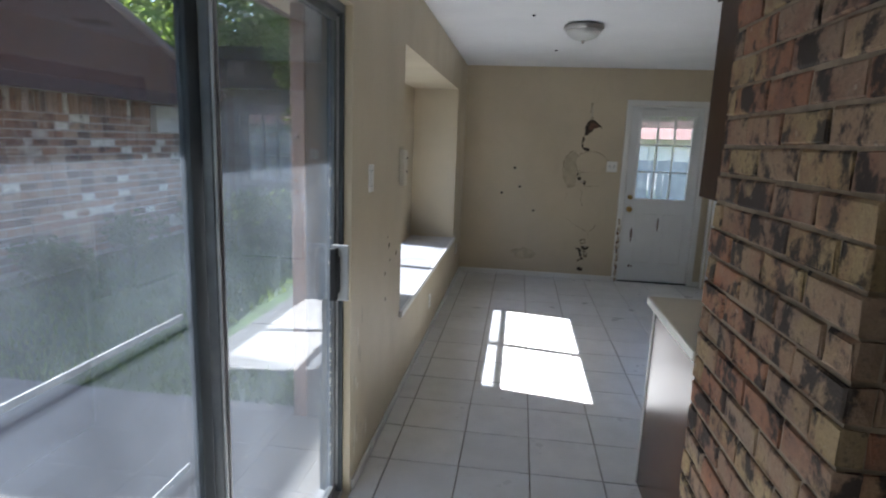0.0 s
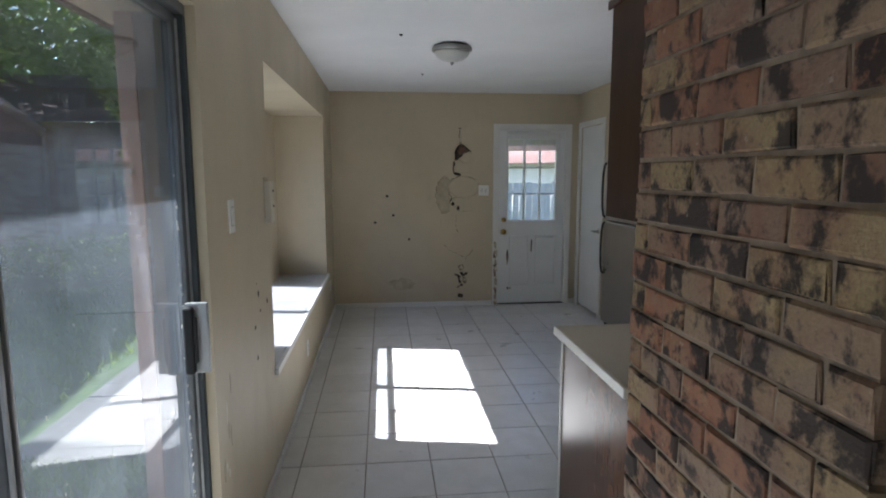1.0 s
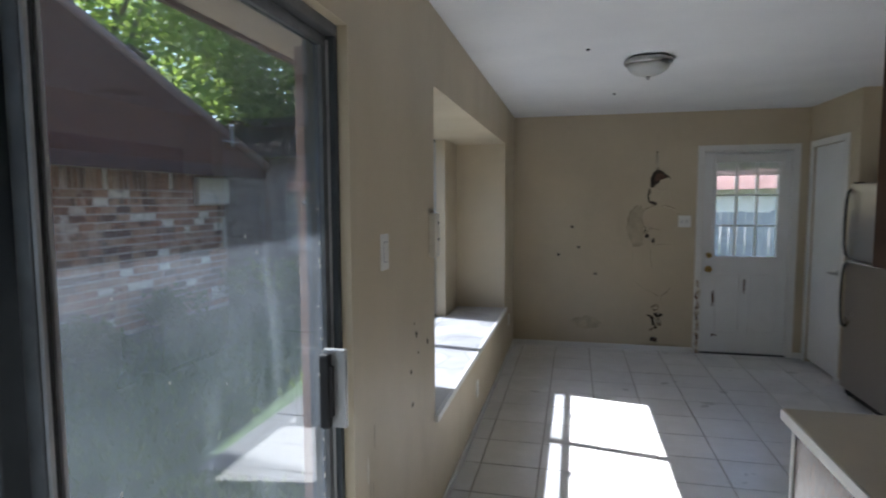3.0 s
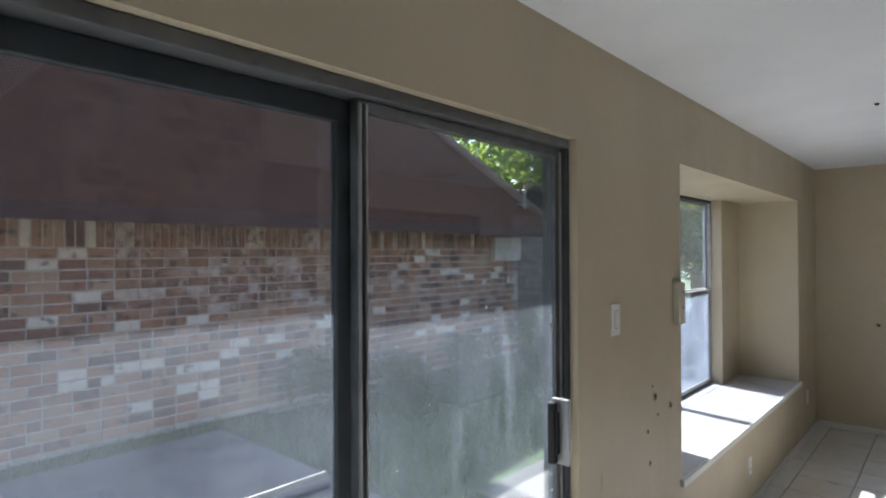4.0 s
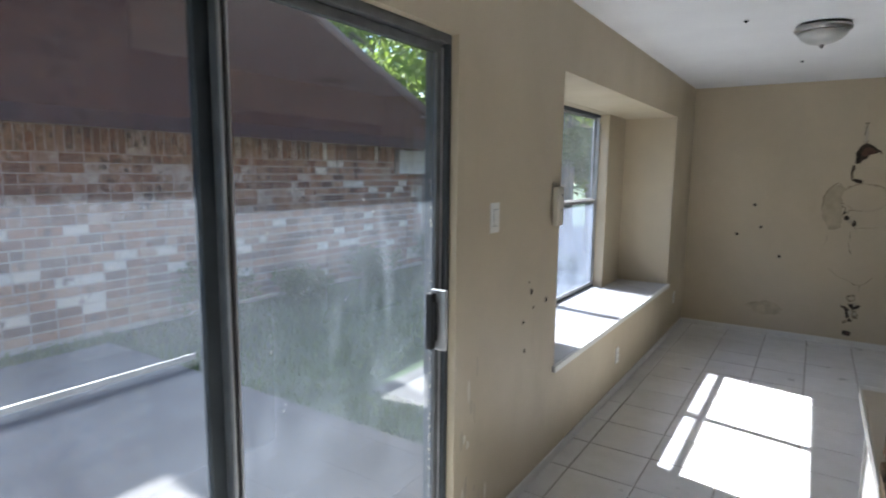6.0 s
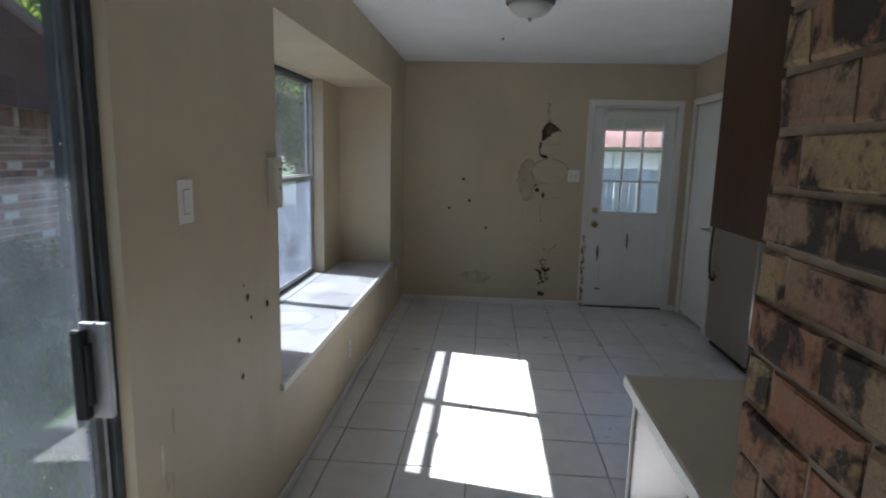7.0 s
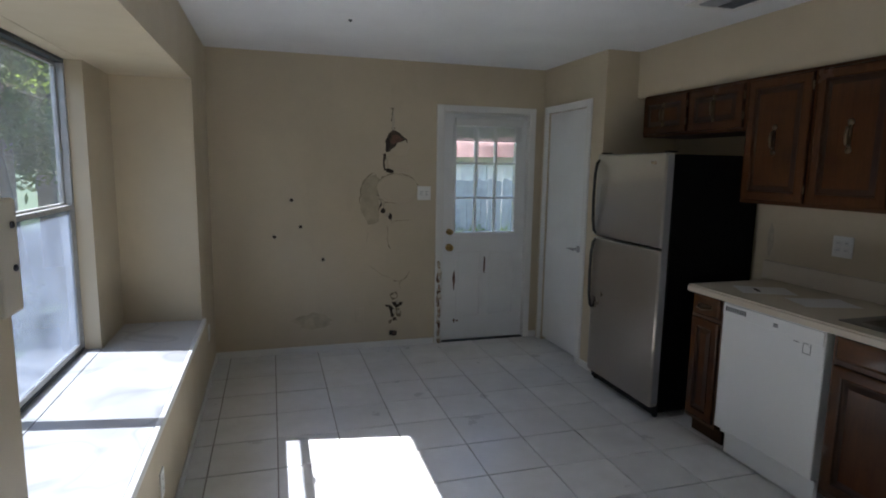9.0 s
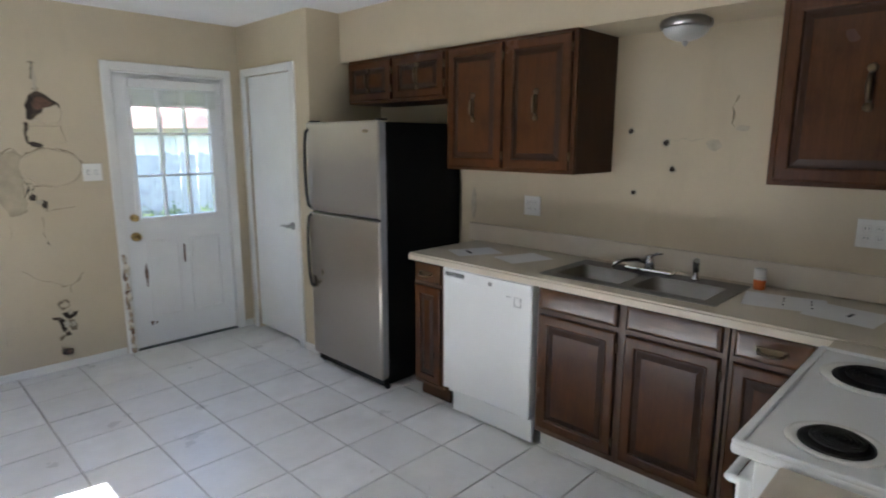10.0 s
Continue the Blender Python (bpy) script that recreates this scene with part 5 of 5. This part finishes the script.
bell = thing("wall_bell", "small dull metal bell on the painted corner board", "bell")
part("plate", boxed(-0.576, 3.911, 1.53, -0.548, 3.9195, 1.585, bevel=0.005), M_POST, bell)
part("button", lathe([(0.010, 0.0), (0.010, -0.008), (0.005, -0.011)], 14, "y", (-0.562, 3.911, 1.557)), M_BRONZE, bell)
solid("wall_outside_bay", boxed(-0.60, 4.001, -0.12, -0.131, 6.97, 0.198), M_FARBRICK, "brick below the window bay outside", "wall", kind="structure")
solid("wall_outside_top", boxed(-0.60, 4.001, 2.252, -0.131, 6.97, 2.259), M_SOFFIT, "boards above the window bay", "wall", kind="structure")

M_EAVE = plain("dark_brown_eave_board", (0.060, 0.030, 0.023), 0.8, 0, 0.2, 6)
# the garage wing across the patio
GX, GY0, GY1 = -4.9, -6.0, 9.82
wing = thing("garage_wing", "brick garage wing with a low brown shingle roof", "building")
part("wall", boxed(GX - 0.25, GY0, -0.13, GX - 0.008, GY1, 2.068), M_MORTAR2, wing)
part("end_wall", boxed(GX - 6.0, GY1 - 0.2, -0.13, GX - 0.26, GY1, 2.1), M_FARBRICK, wing)
bm = bm_new()
prof = [(GX + 0.60, 2.09), (GX - 3.0, 6.90)]
e0, r0 = prof
GE = GY1 + 0.25
HIP = 5.4
vs = [bm.verts.new(p) for p in ((e0[0], GY0, e0[1]), (e0[0], GE, e0[1]), (r0[0], GE - HIP, r0[1]), (r0[0], GY0, r0[1]), (2 * r0[0] - e0[0], GE, e0[1]), (2 * r0[0] - e0[0], GY0, e0[1]))]
bm.faces.new((vs[0], vs[1], vs[2], vs[3]))
bm.faces.new((vs[3], vs[2], vs[4], vs[5]))
bm.faces.new((vs[1], vs[4], vs[2]))
bmesh.ops.solidify(bm, geom=list(bm.faces), thickness=0.06)
part("roof", bm, M_ROOF, wing, "brown shingle roof")
part("fascia", boxed(e0[0] - 0.03, GY0, 1.935, e0[0], GE, 2.088), M_EAVE, wing)
part("soffit_board", boxed(GX, GY0, 2.07, e0[0] - 0.031, GE, 2.087), M_FASCIA, wing)
part("hip_cap", tube([(e0[0], GE, e0[1] + 0.03), (r0[0], GE - HIP, r0[1] + 0.03)], 0.085, 6), M_HIPCAP, wing, "paler hip ridge cap")
# added stack, out of view: its shadow makes the dark band across the patio
ch = part("chimney", boxed(r0[0] - 0.6, 4.14, 5.6, r0[0] + 0.1, 5.90, 8.25, bevel=0.01), M_FARBRICK, wing, "unseen brick stack added to shade the patio")
part("chimney_cap", boxed(r0[0] - 0.68, 4.08, 8.251, r0[0] + 0.18, 5.96, 8.34, bevel=0.01), M_CONC, ch)
mb = boxed(GX - 0.005, 9.02, 1.53, GX + 0.10, 9.78, 1.93, bevel=0.008)
vp = part("vent_pipe", lathe([(0.032, 2.36), (0.032, 2.70), (0.045, 2.705), (0.045, 2.745), (0.01, 2.755)], 14, "z", (-4.55, 9.52, 0)), M_ALU, wing, "metal roof vent pipe")
part("flashing", boxed(-4.63, 9.30, 2.475, -4.50, 9.72, 2.488, bevel=0.003), M_SIDING, vp, "white metal flashing")
ac = thing("wall_box", "pale metal box fixed high on the brick wing", "wall box")
part("case", mb, M_SIDING, ac)
part("lid_seam", boxed(GX + 0.1005, 9.04, 1.73, GX + 0.103, 9.76, 1.74), M_GREY, ac)

# a neighbour's brick house beyond
nb = thing("neighbour_house", "neighbouring brick house with a low brown roof", "building")
part("wall", boxed(-12, 11.9, -0.13, -2.9, 12.15, 2.42), M_FARBRICK, nb)
bm = bm_new()
vs = [bm.verts.new(p) for p in ((-12.5, 11.5, 2.40), (-2.5, 11.5, 2.40), (-5.5, 15.0, 3.7), (-12.5, 15.0, 3.7), (-2.5, 18.5, 2.40))]
bm.faces.new((vs[0], vs[1], vs[2], vs[3]))
bm.faces.new((vs[1], vs[4], vs[2]))
bmesh.ops.solidify(bm, geom=list(bm.faces), thickness=0.1)
part("roof", bm, M_ROOF_FAR, nb)
M_FARPANE = plain("pale_curtained_window", (0.42, 0.44, 0.46), 0.25, 0, 0.2, 2)
nh = thing("neighbour_house", "pale sided house with a reddish roof behind the fence", "building")
TURNED = Matrix.Translation((7.0, 25.0, 0)) @ Matrix.Rotation(radians(-48), 4, "Z")


def turned(b):
    b.transform(TURNED)
    return b


part("wall", turned(boxed(-9, 0, -0.13, 9, 6, 2.0)), M_SIDING, nh)
bm = bm_new()
vs = [bm.verts.new(p) for p in ((-9.6, -0.6, 1.95), (9.6, -0.6, 1.95), (9.6, 3.2, 2.85), (-9.6, 3.2, 2.85))]
bm.faces.new(vs)
bmesh.ops.solidify(bm, geom=list(bm.faces), thickness=0.12)
part("roof", turned(bm), plain("faded_roof_shingle", (0.335, 0.215, 0.19), 0.95, 0, 0.2, 4, 40, 0.5), nh)
for x in (-6.2, -2.6, 0.9, 4.6):
    w = part("window", turned(boxed(x, -0.04, 0.8, x + 1.1, -0.002, 1.65, bevel=0.01)), M_FARPANE, nh)
    part("trim", turned(boxed(x - 0.08, -0.05, 0.70, x + 1.18, -0.002, 0.79)), M_TRIM, w)

# fence of single boards
fence = thing("fence", "weathered grey wooden board fence across the back yard", "fence")
picket = boxed(-0.068, -0.01, 0.0, 0.066, 0.01, 1.47)
pm = mesh_of("board", picket, M_FENCE)
rnd = random.Random(3)
for k in range(92):
    ob = new("board", pm)
    ob.parent = fence
    ob.location = (-3.0 + k * 0.143, 13.4 + rnd.uniform(-0.004, 0.004), -0.13 + rnd.uniform(-0.03, 0.03))
    ob.rotation_euler = (0, rnd.uniform(-0.012, 0.012), 0)
for z in (0.2, 1.1):
    part("rail", boxed(-3.1, 13.415, z, 10.2, 13.46, z + 0.09), M_FENCE, fence)


# ---- trees and shrubs ----
def leaves(bm, centre, radius, count, size, rnd):
    for _ in range(count):
        d = Vector((rnd.gauss(0, 1), rnd.gauss(0, 1), rnd.gauss(0, 0.8))).normalized() * radius * rnd.random() ** 0.4
        p = Vector(centre) + d
        u = Vector((rnd.gauss(0, 1), rnd.gauss(0, 1), rnd.gauss(0, 0.6))).normalized()
        w = u.cross(Vector((rnd.gauss(0, 1), rnd.gauss(0, 1), rnd.gauss(0, 1)))).normalized()
        s = size * rnd.uniform(0.6, 1.3)
        bm.append([p - u * s, p + w * s * 0.45, p + u * s, p - w * s * 0.45])


def quads(cells):
    """A mesh of loose four-cornered leaves."""
    n = len(cells)
    verts = [v for c in cells for v in c]
    me = bpy.data.meshes.new("leaves")
    me.from_pydata(verts, [], [(4 * i, 4 * i + 1, 4 * i + 2, 4 * i + 3) for i in range(n)])
    return me


def tree(x, y, h, crown_r, seed, label, clumps=34, per=150, size=0.11, low=0.42, mat=None):
    rnd = random.Random(seed)
    t = thing("tree", label, "tree", (x, y, -0.13), group="trees behind the houses")
    lean = rnd.uniform(-0.3, 0.3)
    trunk = [(lean * k / 5 + rnd.uniform(-0.05, 0.05), rnd.uniform(-0.06, 0.06), h * 0.62 * k / 5) for k in range(6)]
    part("trunk", tube(trunk, [0.20 - 0.025 * k for k in range(6)], 10), M_BARK, t)
    cells = []
    for k in range(clumps):
        a, q = rnd.uniform(0, 2 * math.pi), rnd.random() ** 0.5
        z = rnd.uniform(low, 1.0)
        rr = crown_r * q * (1.15 - abs(z - 0.66) * 1.3)
        c = Vector((rr * math.cos(a) + lean, rr * math.sin(a), h * z))
        leaves(cells, c, crown_r * rnd.uniform(0.22, 0.40), per, size, rnd)
        if k % 4 == 0:
            s = Vector(trunk[3 + k % 3])
            part("limb", tube([s, s.lerp(c, 0.5) + Vector((0, 0, 0.15)), c], [0.06, 0.04, 0.015], 6), M_BARK, t)
    me = quads(cells)
    me.materials.append(mat or M_LEAF)
    crown = new("crown", me)
    crown.parent = t


tree(-6.6, 17.2, 8.2, 3.0, 1, "leafy green tree behind the brick wing", 64, 210, 0.12, 0.25)
tree(-3.6, 17.0, 8.5, 3.4, 2, "tall leafy green tree behind the neighbouring house", 62, 210, 0.13, 0.22)
tree(-8.5, 16.5, 9.0, 3.6, 3, "tall leafy green tree behind the neighbouring house", 62, 210, 0.14, 0.22)
tree(-2.3, 12.75, 5.6, 1.5, 4, "small leafy tree beyond the window", 60, 420, 0.045, 0.30, M_DEEP)
tree(-2.55, 10.9, 4.6, 0.85, 8, "slender dark green tree beyond the window", 46, 380, 0.040, 0.28, M_DEEP)
tree(-8.2, 11.3, 8.0, 2.7, 9, "broad leafy tree behind the hip of the brick wing", 54, 220, 0.12, 0.40)
tree(-4.2, 19.4, 9.4, 3.0, 6, "leafy tree rising behind the neighbouring roof", 62, 210, 0.13, 0.22)

for k, (x, y) in enumerate(((6.6, 35.0), (10.2, 33.0), (14.0, 32.0))):
    tree(x, y, 8.5, 3.6, 12 + k, "dark leafy tree behind the pale house", 48, 120, 0.28, 0.16, M_DEEP)


def shrub(x, y, r, seed, label, mat=None):
    rnd = random.Random(seed)
    cells = []
    for k in range(10):
        leaves(cells, (rnd.uniform(-r, r) * 0.7, rnd.uniform(-r, r) * 0.9, r * rnd.uniform(0.3, 1.1)), r * 0.5, 130, 0.035, rnd)
    me = quads(cells)
    me.materials.append(mat or M_SHRUB)
    ob = new("shrub", me)
    ob.location = (x, y, -0.13)
    tagged(ob, label, "shrub", "shrubs by the wall")


shrub(-4.55, 5.2, 0.50, 1, "dark green shrub against the brick wing")
shrub(-4.5, 6.5, 0.34, 2, "low dark green shrub against the brick wing")
shrub(-4.5, 8.0, 0.40, 3, "low dark green shrub against the brick wing")

shrub(-4.75, 10.15, 0.55, 7, "dark green shrub at the corner of the brick wing")
shrub(-4.0, 10.3, 0.62, 4, "dark green shrub before the neighbouring brick wall")
shrub(-3.3, 9.7, 0.60, 5, "dark green shrub before the neighbouring brick wall")
shrub(-2.45, 9.4, 0.55, 6, "dark green shrub before the fence")
for k, x in enumerate((1.2, 2.1, 2.9, 3.6, 4.3, 5.0, 5.7)):
    shrub(x, 12.9, 0.42 + 0.05 * (k % 2), 10 + k, "low green shrub along the wooden fence")

# grass between the patio and the wing
rnd = random.Random(11)
blades = []
for _ in range(9000):
    x, y = rnd.uniform(-4.8, -1.80), rnd.uniform(4.04, 9.8)
    if rnd.random() < 0.08:
        x, y = rnd.uniform(-1.7, -0.62), rnd.uniform(4.04, 4.51)
    if rnd.random() < 0.15:
        x, y = rnd.uniform(-4.85, -4.5), rnd.uniform(0.5, 4.2)
    a, hgt = rnd.uniform(0, 6.28), rnd.uniform(0.03, 0.08)
    dx, dy = math.cos(a) * 0.008, math.sin(a) * 0.008
    lx, ly = rnd.uniform(-0.03, 0.03), rnd.uniform(-0.03, 0.03)
    blades.append([(x - dx, y - dy, -0.13), (x + dx, y + dy, -0.13), (x + lx + dx * 0.3, y + ly + dy * 0.3, -0.13 + hgt), (x + lx - dx * 0.3, y + ly - dy * 0.3, -0.13 + hgt)])
gm = quads(blades)
gm.materials.append(M_GRASS)
tagged(new("grass", gm), "short green grass beside the patio", "grass", kind="stuff")


# ---- bricks ----
def brick_mesh(name, l, d, h, mat, seed, rough=0.0025):
    """A brick from its front (towards -y) back, x across from 0 to l, with worn edges."""
    rnd = random.Random(seed)
    bm = bm_new()
    b = 0.006
    rings = []
    for y, ins in ((d, 0.0), (b, 0.0), (b * 0.3, b * 0.35), (0.0, b * 1.2)):
        rings.append([bm.verts.new((x + rnd.uniform(-rough, rough), y + rnd.uniform(-rough, rough) * 0.7, z + rnd.uniform(-rough, rough) * 0.6))
                      for x, z in ((ins, ins), (l - ins, ins), (l - ins, h - ins), (ins, h - ins))])
    for a, c in zip(rings, rings[1:]):
        for i in range(4):
            bm.faces.new((a[i], a[(i + 1) % 4], c[(i + 1) % 4], c[i]))
    bm.faces.new(rings[-1])
    bmesh.ops.recalc_face_normals(bm, faces=bm.faces)
    return mesh_of(name, bm, mat)


BX, BY0, BY1 = 1.275, 1.877, 2.700
pier = thing("brick_pier", "floor-to-ceiling brick pier with mottled tan and charcoal bricks", "brick pier", kind="structure")
part("mortar", boxed(BX + 0.006, BY0 + 0.006, 0, 3.30, BY1 - 0.002, CEIL), M_MORTAR, pier, "sandy recessed mortar")
PITCH, BH, BL, GAP = 0.0835, 0.0735, 0.205, 0.0105
LENS = {}


def interior_brick(length, k):
    key = (round(length, 3), k % 4)
    if key not in LENS:
        LENS[key] = brick_mesh("brick", length, 0.05, BH, M_BRICK, len(LENS) + 7, 0.0042)
    return LENS[key]


rnd = random.Random(21)
for c in range(29):
    z = 0.004 + c * PITCH
    # west face: runs along y; corner bricks alternate
    y = BY0 + (0.0 if c % 2 else 0.0)
    first = BL if c % 2 else 0.098
    k = 0
    while y < BY1 - 0.03:
        ln = min(first if k == 0 else BL, BY1 - y)
        if BY1 - (y + ln) < 0.05:
            ln = BY1 - y
        ob = new("brick", interior_brick(ln, rnd.randrange(4)))
        ob.parent = pier
        ob.location = (BX + rnd.uniform(-0.003, 0.002), y + ln, z)
        ob.rotation_euler = (0, 0, radians(-90))
        y += ln + GAP
        k += 1
    # south face
    x = BX + (0.108 if c % 2 else BL) * 0 + 0.052
    k = 0
    while x < 2.25:
        ln = (0.045 if c % 2 else 0.150) if k == 0 else BL
        ob = new("brick", interior_brick(ln, rnd.randrange(4)))
        ob.parent = pier
        ob.location = (x, BY0 + rnd.uniform(-0.003, 0.002), z)
        x += ln + GAP
        k += 1

# wing wall: the stretch in view as single bricks, the rest joined
LEN2 = [brick_mesh("brick", l, 0.05, h, M_BRICK2, 50 + i) for i, (l, h) in enumerate(((0.218, 0.088), (0.218, 0.088), (0.104, 0.088), (0.0725, 0.245)))]
rnd = random.Random(31)
rest = []
count = 0


def wing_brick(y, z, kind):
    global count
    me = LEN2[kind]
    ln = (0.218, 0.218, 0.104, 0.0725)[kind]
    if 3.0 < y < 7.0 and z > 1.0 and count < 300:
        ob = new("brick", me)
        ob.parent = wing
        ob.location = (GX + rnd.uniform(-0.003, 0.004), y, z)
        ob.rotation_euler = (0, 0, radians(90))
        count += 1
        return
    h = (0.088, 0.088, 0.088, 0.245)[kind]
    x = GX + rnd.uniform(-0.003, 0.004)
    rest.append((x, y, z, ln, h))


z = -0.068
row = 0
while z < 1.66:
    y = 0.2 - (0.11 if row % 2 else 0.0)
    while y < GY1 - 0.2:
        k = 2 if rnd.random() < 0.12 else rnd.randrange(2)
        wing_brick(y, z, k)
        y += (0.218, 0.218, 0.104)[k] + 0.011
    z += 0.0995
    row += 1
y = 0.2
while y < GY1 - 0.06:
    wing_brick(y, 1.722, 3)
    y += 0.083
verts, faces = [], []
for x, y, z, l, h in rest:
    n, e = len(verts), 0.004
    verts += [(x - 0.05, y, z), (x - 0.05, y + l, z), (x - 0.05, y + l, z + h), (x - 0.05, y, z + h), (x, y + e, z + e), (x, y + l - e, z + e), (x, y + l - e, z + h - e), (x, y + e, z + h - e)]
    faces += [(n + 4, n + 5, n + 6, n + 7)] + [(n + i, n + (i + 1) % 4, n + 4 + (i + 1) % 4, n + 4 + i) for i in range(4)]
me = bpy.data.meshes.new("bricks")
me.from_pydata(verts, [], faces)
g2 = Graph("joined_outdoor_brick")
isl = g2.node("ShaderNodeNewGeometry").outputs["Random Per Island"]
c2 = g2.ramp(isl, [(0.0, (0.29, 0.155, 0.10)), (0.22, (0.36, 0.25, 0.18)), (0.40, (0.20, 0.11, 0.08)), (0.56, (0.60, 0.55, 0.49)), (0.68, (0.15, 0.095, 0.075)), (0.82, (0.32, 0.20, 0.14))], "CONSTANT")
c2 = g2.mix(g2.ramp(g2.noise(9.0, 4, 0.62), [(0.56, 0.0), (0.66, 0.85)]), c2, (0.085, 0.068, 0.06))
c2 = g2.mix(g2.ramp(g2.noise(2.0, 4), [(0.50, 0.0), (0.80, 0.3)]), c2, (0.46, 0.42, 0.37))
me.materials.append(g2.finish(c2, 0.9, g2.noise(100.0, 4, 0.7), 0.5, 0.003))
ob = new("bricks", me)
ob.parent = wing
tagged(ob, kind="stuff")

# ---- floor tiles ----
TP, TX, TY = 0.3475, 0.110, 4.085
TS = TP - 0.0065
tm = []
for v in range(3):
    bm = bm_new()
    rnd = random.Random(v)
    rings = []
    for z, ins in ((-0.008, 0.0), (-0.002, 0.0), (0.0, 0.0025)):
        rings.append([bm.verts.new((x, y, z)) for x, y in ((ins, ins), (TS - ins, ins), (TS - ins, TS - ins), (ins, TS - ins))])
    for a, c in zip(rings, rings[1:]):
        for i in range(4):
            bm.faces.new((a[i], a[(i + 1) % 4], c[(i + 1) % 4], c[i]))
    bm.faces.new(rings[-1])
    bmesh.ops.recalc_face_normals(bm, faces=bm.faces)
    tm.append(mesh_of("tile", bm, M_TILE))
rnd = random.Random(77)
far_tiles = []
for i in range(-1, 16):
    for j in range(-23, 11):
        x, y = TX + i * TP + 0.004, TY + j * TP + 0.004
        if x > 5.1 or y > FAR - 0.03 or y < -3.5:
            continue
        near = 1.9 < y or (y > 0.3 and x < 2.0)
        hidden = (x > 2.95 and 2.5 < y < 6.8) or (1.35 < x and 2.0 < y < 3.1) or (x > 2.9 and y > 6.6)
        if near and not hidden and x < 3.4:
            ob = new("tile", tm[rnd.randrange(3)])
            ob.parent = floor
            ob.location = (max(x, 0.002), y, rnd.uniform(-0.0006, 0.0006))
            ob.scale.x = 1.0 if x > 0 else (x + TS - 0.002) / TS
            ob.rotation_euler = (rnd.uniform(-0.0012, 0.0012), rnd.uniform(-0.0012, 0.0012), 0)
        elif not hidden and x > 0:
            far_tiles.append((x, y))
verts, faces = [], []
for x, y in far_tiles:
    n = len(verts)
    verts += [(x, y, -0.007), (x + TS, y, -0.007), (x + TS, y + TS, -0.007), (x, y + TS, -0.007)]
    verts += [(a, b, 0.0) for a, b, _ in verts[n:n + 4]]
    faces += [(n + 4, n + 5, n + 6, n + 7)] + [(n + k, n + (k + 1) % 4, n + 4 + (k + 1) % 4, n + 4 + k) for k in range(4)]
me = bpy.data.meshes.new("tiles")
me.from_pydata(verts, [], faces)
me.materials.append(M_TILE)
ob = new("tiles", me)
ob.parent = floor
tagged(ob, kind="stuff")
